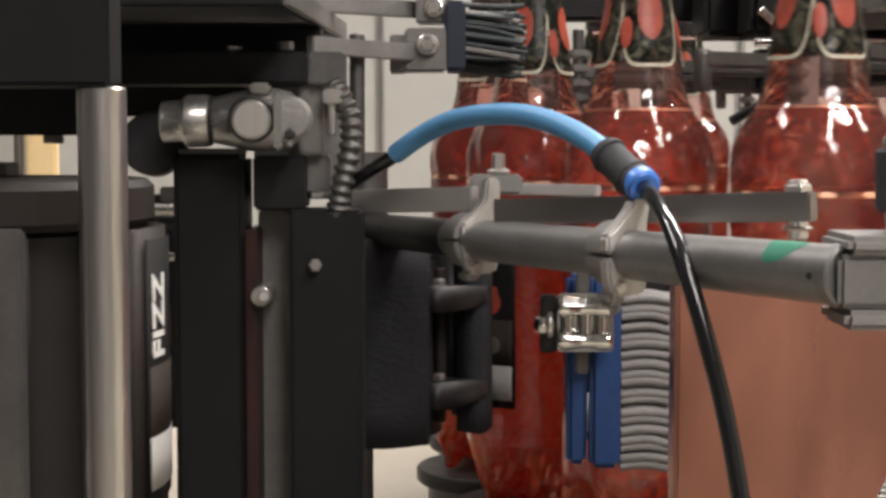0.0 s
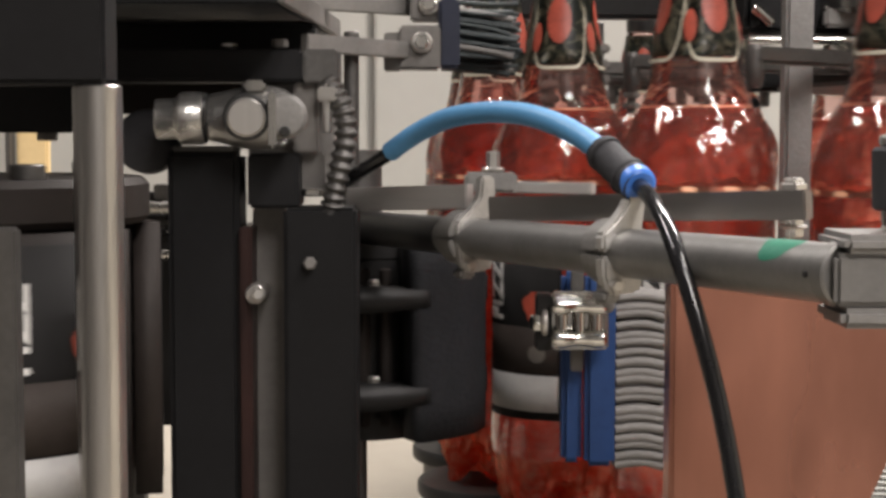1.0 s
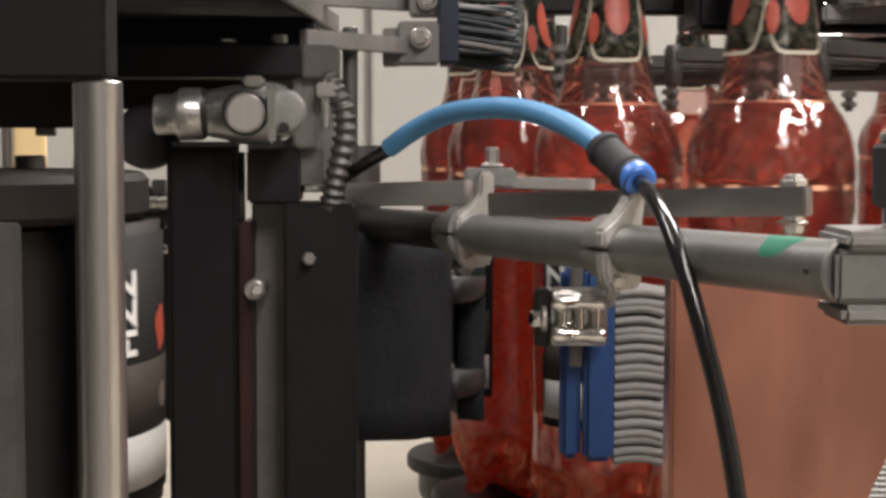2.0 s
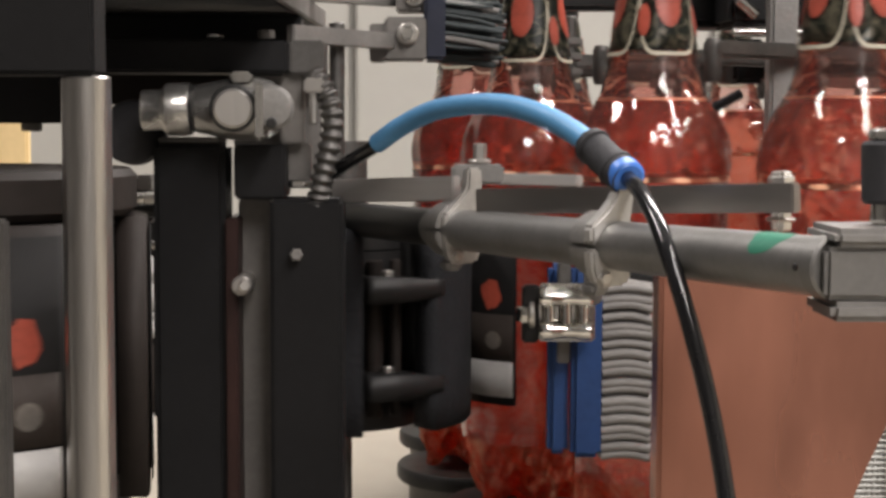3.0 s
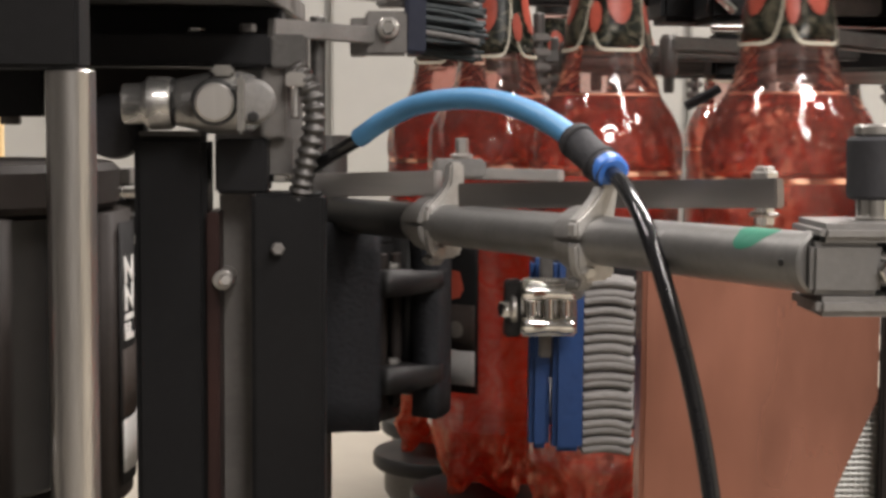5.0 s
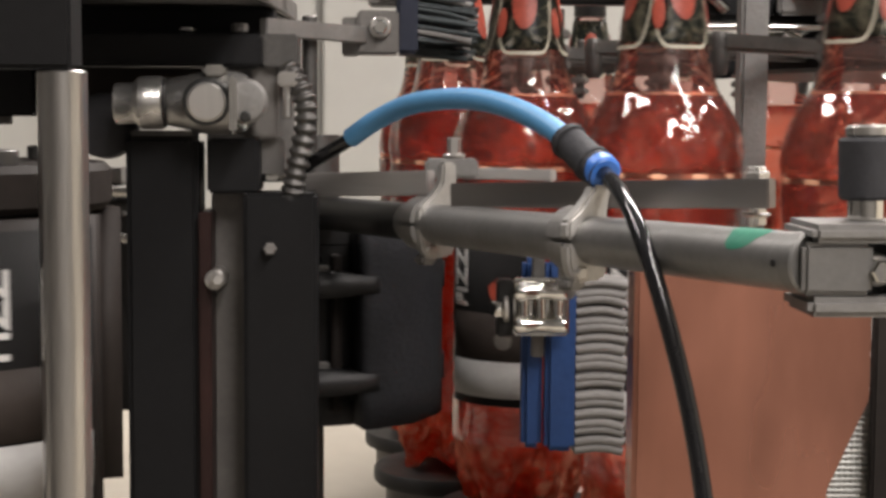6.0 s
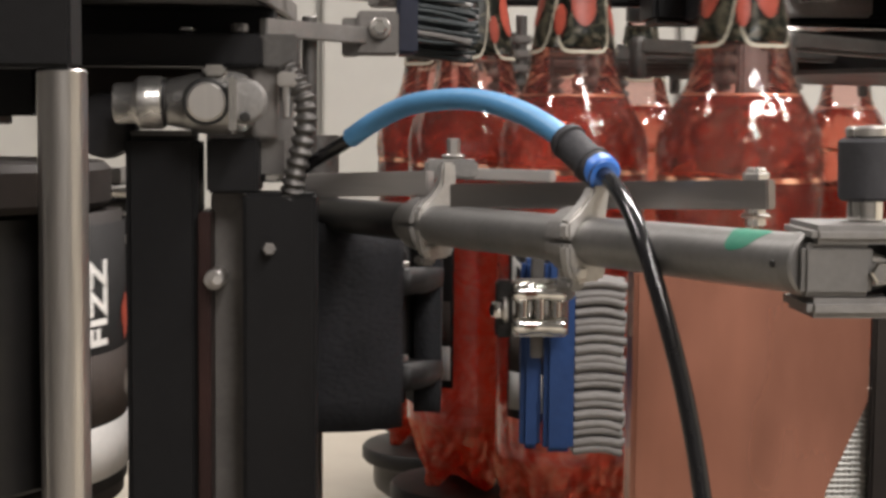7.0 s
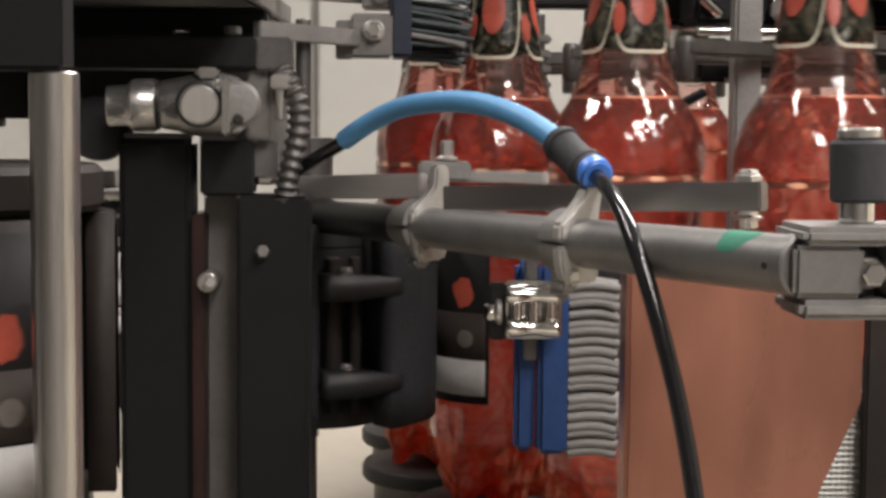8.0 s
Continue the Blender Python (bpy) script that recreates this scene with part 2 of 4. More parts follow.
def box(lo, hi, bevel=0.001, turn=None, seg=2):
    """A box between two corners with rounded edges; turn: a matrix about its centre."""
    bm = bmesh.new()
    bmesh.ops.create_cube(bm, size=1)
    lo, hi = Vector(lo), Vector(hi)
    size = Vector([abs(a) for a in hi - lo])
    bmesh.ops.scale(bm, verts=bm.verts, vec=size)
    if bevel:
        bmesh.ops.bevel(bm, geom=bm.edges[:], offset=min(bevel, min(size) * 0.45), segments=seg, affect="EDGES")
    if turn:
        bmesh.ops.transform(bm, verts=bm.verts, matrix=turn)
    bmesh.ops.translate(bm, verts=bm.verts, vec=(lo + hi) / 2)
    return smooth(bm)


def aligned(a, b):
    """The turn that takes z to the line from a to b."""
    return (Vector(b) - Vector(a)).to_track_quat("Z", "Y").to_matrix().to_4x4()


def lathe(profile, seg=32, at=(0, 0, 0), turn=None, caps=True):
    """A turned body from (radius, height) pairs."""
    bm = bmesh.new()
    rings = []
    for r, h in profile:
        rings.append([bm.verts.new((r * math.cos(2 * math.pi * k / seg), r * math.sin(2 * math.pi * k / seg), h)) for k in range(seg)])
    for a, b in zip(rings, rings[1:]):
        for k in range(seg):
            bm.faces.new((a[k], a[(k + 1) % seg], b[(k + 1) % seg], b[k]))
    if caps:
        bm.faces.new(rings[0][::-1])
        bm.faces.new(rings[-1])
    if turn:
        bmesh.ops.transform(bm, verts=bm.verts, matrix=turn)
    bmesh.ops.translate(bm, verts=bm.verts, vec=at)
    bmesh.ops.recalc_face_normals(bm, faces=bm.faces)
    return smooth(bm)


def rod(a, b, r, seg=28, bevel=0.0008, r2=None):
    """A round bar from a to b with broken edges."""
    n = (Vector(b) - Vector(a)).length
    r2 = r if r2 is None else r2
    return lathe([(r - bevel, 0), (r, bevel), (r2, n - bevel), (r2 - bevel, n)], seg, a, aligned(a, b))


def glide(points, steps=10):
    """A smooth line through points."""
    p = [Vector(q) for q in points]
    p = [2 * p[0] - p[1]] + p + [2 * p[-1] - p[-2]]
    out = []
    for i in range(1, len(p) - 2):
        for s in range(steps):
            u = s / steps
            out.append(0.5 * (2 * p[i] + (p[i + 1] - p[i - 1]) * u + (2 * p[i - 1] - 5 * p[i] + 4 * p[i + 1] - p[i + 2]) * u * u + (3 * p[i] - p[i - 1] - 3 * p[i + 1] + p[i + 2]) * u ** 3))
    return out + [p[-2]]


def hose(points, r, seg=16, steps=10, ribs=0, depth=0.0):
    """A bent tube; ribs: the number of rings pressed into it."""
    line = glide(points, steps)
    bm = bmesh.new()
    rings = []
    side = Vector((0, -1, 0))
    for i, q in enumerate(line):
        d = (line[min(i + 1, len(line) - 1)] - line[max(i - 1, 0)]).normalized()
        u = d.cross(side).normalized()
        v = d.cross(u)
        rr = r + (depth * math.cos(2 * math.pi * ribs * i / (len(line) - 1)) if ribs else 0)
        rings.append([bm.verts.new(q + u * rr * math.cos(2 * math.pi * k / seg) + v * rr * math.sin(2 * math.pi * k / seg)) for k in range(seg)])
    for a, b in zip(rings, rings[1:]):
        for k in range(seg):
            bm.faces.new((a[k], a[(k + 1) % seg], b[(k + 1) % seg], b[k]))
    bm.faces.new(rings[0][::-1])
    bm.faces.new(rings[-1])
    bmesh.ops.recalc_face_normals(bm, faces=bm.faces)
    return smooth(bm, 60)


def prism(outline, depth, at=(0, 0, 0), turn=None, bevel=0.0008):
    """An outline in x and z, pushed along y by depth, with rounded edges."""
    bm = bmesh.new()
    a = [bm.verts.new((x, 0, z)) for x, z in outline]
    b = [bm.verts.new((x, depth, z)) for x, z in outline]
    n = len(outline)
    bm.faces.new(a)
    bm.faces.new(b[::-1])
    for k in range(n):
        bm.faces.new((a[(k + 1) % n], a[k], b[k], b[(k + 1) % n]))
    bmesh.ops.recalc_face_normals(bm, faces=bm.faces)
    if bevel:
        bmesh.ops.bevel(bm, geom=bm.edges[:], offset=bevel, segments=2, affect="EDGES")
    if turn:
        bmesh.ops.transform(bm, verts=bm.verts, matrix=turn)
    bmesh.ops.translate(bm, verts=bm.verts, vec=at)
    return smooth(bm)


def joined(*bms):
    """Several bmeshes of one part in one."""
    out = bmesh.new()
    for b in bms:
        me = bpy.data.meshes.new("tmp")
        b.to_mesh(me)
        b.free()
        out.from_mesh(me)
        bpy.data.meshes.remove(me)
    return out


def arc_sheet(r, a0, a1, z0, z1, thick, seg=24, rise=1, at=(0, 0, 0), r_top=None):
    """A bent sheet of radius r between two angles in degrees, thick outwards."""
    bm = bmesh.new()
    r_top = r if r_top is None else r_top
    grid = {}
    for i in range(seg + 1):
        a = radians(a0 + (a1 - a0) * i / seg)
        for j in range(rise + 1):
            z, rb = z0 + (z1 - z0) * j / rise, r + (r_top - r) * j / rise
            for k in (0, 1):
                q = rb + thick * k
                grid[i, j, k] = bm.verts.new((at[0] + q * math.cos(a), at[1] + q * math.sin(a), at[2] + z))
    for i in range(seg):
        for j in range(rise):
            bm.faces.new((grid[i, j, 1], grid[i + 1, j, 1], grid[i + 1, j + 1, 1], grid[i, j + 1, 1]))
            bm.faces.new((grid[i, j, 0], grid[i, j + 1, 0], grid[i + 1, j + 1, 0], grid[i + 1, j, 0]))
        bm.faces.new((grid[i, 0, 0], grid[i + 1, 0, 0], grid[i + 1, 0, 1], grid[i, 0, 1]))
        bm.faces.new((grid[i, rise, 1], grid[i + 1, rise, 1], grid[i + 1, rise, 0], grid[i, rise, 0]))
    for j in range(rise):
        bm.faces.new((grid[0, j, 0], grid[0, j, 1], grid[0, j + 1, 1], grid[0, j + 1, 0]))
        bm.faces.new((grid[seg, j, 1], grid[seg, j, 0], grid[seg, j + 1, 0], grid[seg, j + 1, 1]))
    return smooth(bm)


def flat_text(words, size, depth=0.0002):
    """The outline of words as a mesh in x and y, thick in z, from the built-in font."""
    cu = bpy.data.curves.new("lettering", "FONT")
    cu.body, cu.size, cu.extrude, cu.resolution_u = words, size, depth, 3
    cu.offset = size * 0.022
    ob = new("lettering", cu)
    bpy.context.view_layer.update()
    me = bpy.data.meshes.new_from_object(ob.evaluated_get(bpy.context.evaluated_depsgraph_get()))
    bpy.data.objects.remove(ob)
    bm = bmesh.new()
    bm.from_mesh(me)
    bpy.data.meshes.remove(me)
    return bm


def wrap(bm, r, a_mid, z0, at=(0, 0, 0)):
    """Bends a flat mesh (x along, y up, z out) round a vertical axis."""
    for v in bm.verts:
        a = radians(a_mid) + v.co.x / r
        q = r + v.co.z
        v.co = Vector((at[0] + q * math.cos(a), at[1] + q * math.sin(a), at[2] + z0 + v.co.y))
    return bm


def bar(a, b, high, thick):
    """A flat bar on edge from a to b, which are the middles of its ends."""
    a, b = Vector(a), Vector(b)
    d = b - a
    n = d.length
    x = d.normalized()
    y = Vector((0, 0, 1)).cross(x).normalized()
    z = x.cross(y)
    bm = bmesh.new()
    bmesh.ops.create_cube(bm, size=1)
    bmesh.ops.scale(bm, verts=bm.verts, vec=(n, thick, high))
    bmesh.ops.bevel(bm, geom=bm.edges[:], offset=0.0007, segments=2, affect="EDGES")
    m = Matrix.Translation((a + b) / 2) @ Matrix((x, y, z)).transposed().to_4x4()
    bmesh.ops.transform(bm, verts=bm.verts, matrix=m)
    return smooth(bm)


# ---- the hall ----
def hall():
    solid("floor", box((-4, -3, -0.1), (4, 4.4, 0), 0), FLOOR, "beige resin floor of the hall", "floor", kind="structure")
    # Ceiling, south and west walls are unseen; grey keeps black parts' reflections dark.
    solid("ceiling", box((-4, -3, 3.4), (4, 4.4, 3.5), 0), DARK_WALL, "unseen ceiling of the hall, dark grey to keep reflections low", "ceiling", kind="structure")
    solid("wall_north", box((-4, 4.4, 0), (4, 4.5, 3.4), 0), WALL, "cream painted wall behind the machine", "wall", kind="structure")
    solid("wall_south", box((-4, -3.1, 0), (4, -3, 3.4), 0), DARK_WALL, "unseen wall of the hall, grey to keep reflections low", "wall", kind="structure")
    solid("wall_west", box((-4.1, -3, 0), (-4, 4.4, 3.4), 0), DARK_WALL, "unseen side wall, grey to keep reflections low", "wall", kind="structure")
    # Unseen too; cream gives the drink something bright to refract.
    solid("wall_east", box((4, -3, 0), (4.1, 4.4, 3.4), 0), WALL, "unseen side wall, cream to brighten the drink", "wall", kind="structure")
    # machine table below the rotors
    t = thing("machine_table", (0.1, 1.3, 0), "cream painted machine table under the rotors", "machine table")
    part("tabletop", box((-1.1, 0.5, 0.955), (1.3, 2.2, 0.99), 0.004), TABLE, t)
    part("cabinet_body", box((-1.05, 0.55, 0.1), (1.25, 2.15, 0.955), 0.004), TABLE, t)
    for x in (-1.0, 1.2):
        for y in (0.62, 1.93):
            part("foot", rod((x, y, 0), (x, y, 0.1), 0.03), DULL, t)
    # pale cabinet behind the machine
    c = thing("switch_cabinet", (-0.1, 2.4, 0), "off-white sheet metal cabinet standing behind the machine", "cabinet")
    part("cabinet_body", box((-1.7, 2.3, 0), (1.5, 2.75, 2.2), 0.006), WHITE, c)
    for k in range(6):
        x = -1.68 + k * 0.53
        part("door_panel", box((x, 2.285, 0.1), (x + 0.52, 2.2995, 2.15), 0.004), WHITE, c)
    for p, q in (((-0.5831, 2.1, 1.3307), (-0.577, 2.1, 0.7869)),):
        solid("guard_post", box((p[0], 2.1, 0.99), (q[0], 2.13, 1.9), 0.003), DULL, "dark steel guard post behind the machine", "post")
    p, q = (-0.573, 2.12, 1.331), (-0.530, 2.12, 0.782)
    solid("guard_strip", box((p[0], 2.12, 0.99), (q[0], 2.14, 1.9), 0.003), YELLOW, "yellow painted guard strip beside a dark post", "strip")


hall()

# ---- bottles and carousel ----
CAROUSEL = Vector((0.501, 1.1559, 0))
RING, STATIONS, BEAT, START = 0.4669, 24, 0.7092, 213.8
STEP = 360.0 / STATIONS
BOTTLE_Z = 1.058
BODY_R = 0.0435

PROFILE = [(0.0435, 0.0450), (0.0435, 0.0520), (0.0432, 0.1680), (0.0430, 0.1760), (0.0434, 0.1930), (0.0440, 0.2080), (0.0442, 0.2210), (0.0436, 0.2290), (0.0418, 0.2370), (0.0380, 0.2455),
           (0.0335, 0.2530), (0.0295, 0.2595), (0.0272, 0.2660), (0.0258, 0.2740), (0.0246, 0.2820), (0.0222, 0.2970), (0.0192, 0.3130), (0.0168, 0.3280), (0.0150, 0.3400), (0.0140, 0.3440)]
FILL = 0.212
LIT_TOP = 0.172  # below this the drink is the copy brightened for light inside it
LEVEL = 0.256


def body_radius(h):
    for (r0, h0), (r1, h1) in zip(PROFILE, PROFILE[1:]):
        if h0 <= h <= h1:
            return r0 + (r1 - r0) * (h - h0) / (h1 - h0)
    return PROFILE[-1][0]


def bottle_skin(inset, top, seg=84):
    """The bottle's wall up to the height top: five-footed base, straight body, round shoulder, long neck."""
    bm = bmesh.new()
    rings = []
    lows = [0.0, 0.004, 0.009, 0.015, 0.022, 0.029, 0.037, 0.045]
    for h in lows:
        u = h / 0.045
        ring = []
        for k in range(seg):
            a = 2 * math.pi * k / seg
            lobe = 0.5 + 0.5 * math.cos(5 * a)
            rr = (0.0435 - inset) * (0.72 + 0.28 * u ** 0.6) - 0.013 * (1 - lobe) ** 2 * (1 - u) ** 0.6
            z = h + (0.016 * (1 - lobe) * (1 - u) ** 1.5)
            crease = 1 + 0.30 * noise.noise(Vector((4 * math.cos(a), 4 * math.sin(a), 80 * h))) * (1 - u) ** 0.7
            crease += 0.13 * noise.noise(Vector((13 * math.cos(a), 13 * math.sin(a), 190 * h))) * (1 - u) ** 0.5
            ring.append((rr * crease * math.cos(a), rr * crease * math.sin(a), max(z, inset)))
        rings.append(ring)
    hs = [0.052 + 0.0045 * i for i in range(90)]
    for h in hs:
        if h >= top:
            break
        rr = body_radius(h) - inset
        if 0.17 < h < 0.22:
            rr += 0.0006 * math.sin((h - 0.17) * 250)
        # slanting flutes round the shoulder
        deep = 0.0010 * max(0.0, 1 - ((h - 0.232) / 0.030) ** 2)
        ring = []
        for k in range(seg):
            a = 2 * math.pi * k / seg
            q = rr + deep * math.sin(12 * a + 110 * h)
            ring.append((q * math.cos(a), q * math.sin(a), h))
        rings.append(ring)
    rr = body_radius(top) - inset
    rings.append([(rr * math.cos(2 * math.pi * k / seg), rr * math.sin(2 * math.pi * k / seg), top) for k in range(seg)])
    vs = [[bm.verts.new(c) for c in ring] for ring in rings]
    for a, b in zip(vs, vs[1:]):
        for k in range(seg):
            bm.faces.new((a[k], a[(k + 1) % seg], b[(k + 1) % seg], b[k]))
    bm.faces.new(vs[0][::-1])
    if inset:
        bm.faces.new(vs[-1])
    smooth(bm, 80)
    for f in bm.faces:
        f.smooth = f.calc_center_median().z > 0.046
    return bm


def label_pieces(parent, r, a_mid, z0, at=(0, 0, 0)):
    """A dark drink label bent to radius r: lettering, red fruit, grey band, pale box. z0: its lower edge."""
    h = 0.108
    half = math.degrees(0.029 / r)
    sheet = part("paper", arc_sheet(r, a_mid - half, a_mid + half, z0, z0 + h, 0.0004, at=at), LABEL_BLACK, parent, "black printed paper label")
    rr = r + 0.0006
    wide = lambda x: math.degrees(x / r)
    part("grey_band", arc_sheet(rr, a_mid - half + wide(0.002), a_mid + half - wide(0.002), z0 + 0.028, z0 + 0.056, 0.0002, at=at), LABEL_GREY, sheet)
    part("pale_box", arc_sheet(rr, a_mid - half + wide(0.002), a_mid + half - wide(0.002), z0 + 0.005, z0 + 0.027, 0.0002, at=at), LABEL_WHITE, sheet)
    letters = flat_text("FIZZ", 0.0175)
    bmesh.ops.rotate(letters, verts=letters.verts, matrix=Matrix.Rotation(radians(90), 3, "Z"), cent=(0, 0, 0))
    bmesh.ops.translate(letters, verts=letters.verts, vec=(-0.0125, 0.0585, 0.0003))
    part("lettering", wrap(letters, rr, a_mid, z0, at), LETTER, sheet, "white upright word")
    red = disc(0.0068, 0.0095)
    for v in red.verts:
        v.co *= 1 + 0.35 * noise.noise(v.co * 430 + Vector((3.1, 0, 0)))
    bmesh.ops.translate(red, verts=red.verts, vec=(0.0125, 0.0685, 0.0003))
    part("red_fruit", wrap(red, rr, a_mid, z0, at), LABEL_RED, sheet)
    ring = disc(0.0055, 0.0055)
    bmesh.ops.translate(ring, verts=ring.verts, vec=(0.014, 0.040, 0.0003))
    part("round_mark", wrap(ring, rr, a_mid, z0, at), MARK_GREY, sheet)
    return sheet


def disc(sx, sz):
    """A flat oval in x and y made of rings, fine enough to be bent."""
    bm = bmesh.new()
    rows = [[bm.verts.new((0, 0, 0))]]
    for q in (0.33, 0.66, 1.0):
        rows.append([bm.verts.new((sx * q * math.cos(2 * math.pi * k / 20), sz * q * math.sin(2 * math.pi * k / 20), 0)) for k in range(20)])
    for k in range(20):
        bm.faces.new((rows[0][0], rows[1][k], rows[1][(k + 1) % 20]))
    for a, b in zip(rows[1:], rows[2:]):
        for k in range(20):
            bm.faces.new((a[k], b[k], b[(k + 1) % 20], a[(k + 1) % 20]))
    return bm


def make_bottle():
    """A bottle standing at the origin, its body label facing +x."""
    b = thing("drink_bottle", (0, 0, 0), "clear plastic bottle of red fizzy drink with dark labels", "bottle", "bottles on the carousel")
    shell = bottle_skin(0.0, 0.344)
    for f in shell.faces:
        f.material_index = 1 if f.calc_center_median().z < 0.046 else 0
    part("shell", shell, CLEAR, b, "clear plastic shell").data.materials.append(CLEAR_FOOT)
    drink = bottle_skin(0.0011, LIT_TOP)
    for f in drink.faces:
        f.material_index = 1 if f.calc_center_median().z < 0.052 else 0
    part("drink", drink, DRINK, b, "red drink, brightened for the light inside it").data.materials.append(FOOT_DRINK)
    steps = [LIT_TOP + 0.001 + (LEVEL - LIT_TOP - 0.001) * k / 24 for k in range(25)]
    part("upper_drink", lathe([(body_radius(h) - 0.0014, h) for h in steps], 40), CLEAR_DRINK, b, "upper red drink, a clearer and darker copy")
    # Pale ring painted as the glint along the drink's surface.
    q = body_radius(LEVEL) - 0.0010
    part("surface_ring", lathe([(q - 0.0016, LEVEL + 0.0003), (q - 0.0004, LEVEL + 0.0011), (q, LEVEL + 0.0002)], 40, caps=False), GLINT, b, "thin pale ring for the glint at the surface")
    # Pale orange ring in place of the bright refraction line under the shoulder.
    q = body_radius(FILL) - 0.0006
    part("refraction_ring", lathe([(q - 0.005, FILL + 0.0004), (q - 0.0006, FILL + 0.0022), (q, FILL + 0.0012), (q, FILL - 0.0008)], 40, caps=False), GLINT, b, "pale orange ring for a line of refracted light")
    cap = lathe([(0.0150, 0.340), (0.0158, 0.341), (0.0158, 0.356), (0.0148, 0.358)], 28)
    part("cap", cap, CAP_BLACK, b, "black screw cap")
    label_pieces(b, BODY_R + 0.0003, 0, 0.070)
    # neck label: dark green sleeve with red fruit and a scalloped cream hem
    z0, z1 = 0.284, 0.336
    r0, r1 = body_radius(z0) + 0.0004, body_radius(z1) + 0.0004
    neck = arc_sheet(r0, 0, 360, z0, z1, 0.0003, 40, 6)
    for v in neck.verts:
        q = math.hypot(v.co.x, v.co.y)
        want = body_radius(v.co.z) + 0.0005
        v.co.x, v.co.y = v.co.x * want / q, v.co.y * want / q
    sleeve = part("neck_label", neck, LABEL_GREEN, b, "dark green neck label with red fruit")
    hem = bmesh.new()
    n, prev = 192, None
    for k in range(n + 1):
        a = 2 * math.pi * k / n - radians(14)
        u = (k % 48) / 48.0
        drop = 0.030 * abs(2 * u - 1) ** 7.0
        zz = 0.2805 + drop
        cur = []
        for dz in (0.0, 0.0021 + 0.30 * drop):
            q = body_radius(zz + dz) + 0.0011
            cur.append(hem.verts.new((q * math.cos(a), q * math.sin(a), zz + dz)))
        if prev:
            hem.faces.new((prev[0], cur[0], cur[1], prev[1]))
        prev = cur
    part("cream_hem", smooth(hem), LABEL_CREAM, sleeve)
    for k in range(4):
        for off, zz, sx, sz in ((45, 0.310, 0.0075, 0.0140), (9, 0.300, 0.0035, 0.009)):
            f = disc(sx, sz)
            for v in f.verts:
                q = body_radius(zz + v.co.y) + 0.0014
                a = radians(off - 14 + 90 * k) + v.co.x / q
                v.co = Vector((q * math.cos(a), q * math.sin(a), zz + v.co.y))
            part("red_fruit", f, LABEL_RED, sleeve)
    return b


def bottle_pose(s):
    """The pose of a bottle s stations on from the one that just left the gripper drum."""
    a = radians(START - STEP + STEP * s)
    face = -90 - 56 + STEP * s
    # spun by its plate past the brush, and slowly back on the far side
    face += 49 * (min(max(s - 0.25, 0.0), 0.42) - 0.42 * min(max((s - 4) / 7, 0.0), 1.0))
    return pose(CAROUSEL.x + RING * math.cos(a), CAROUSEL.y + RING * math.sin(a), BOTTLE_Z, 0, 0, face)


first_bottle = make_bottle()
bottles = [first_bottle] + [copy_thing(first_bottle, Matrix.Identity(4)) for k in range(1, STATIONS)]


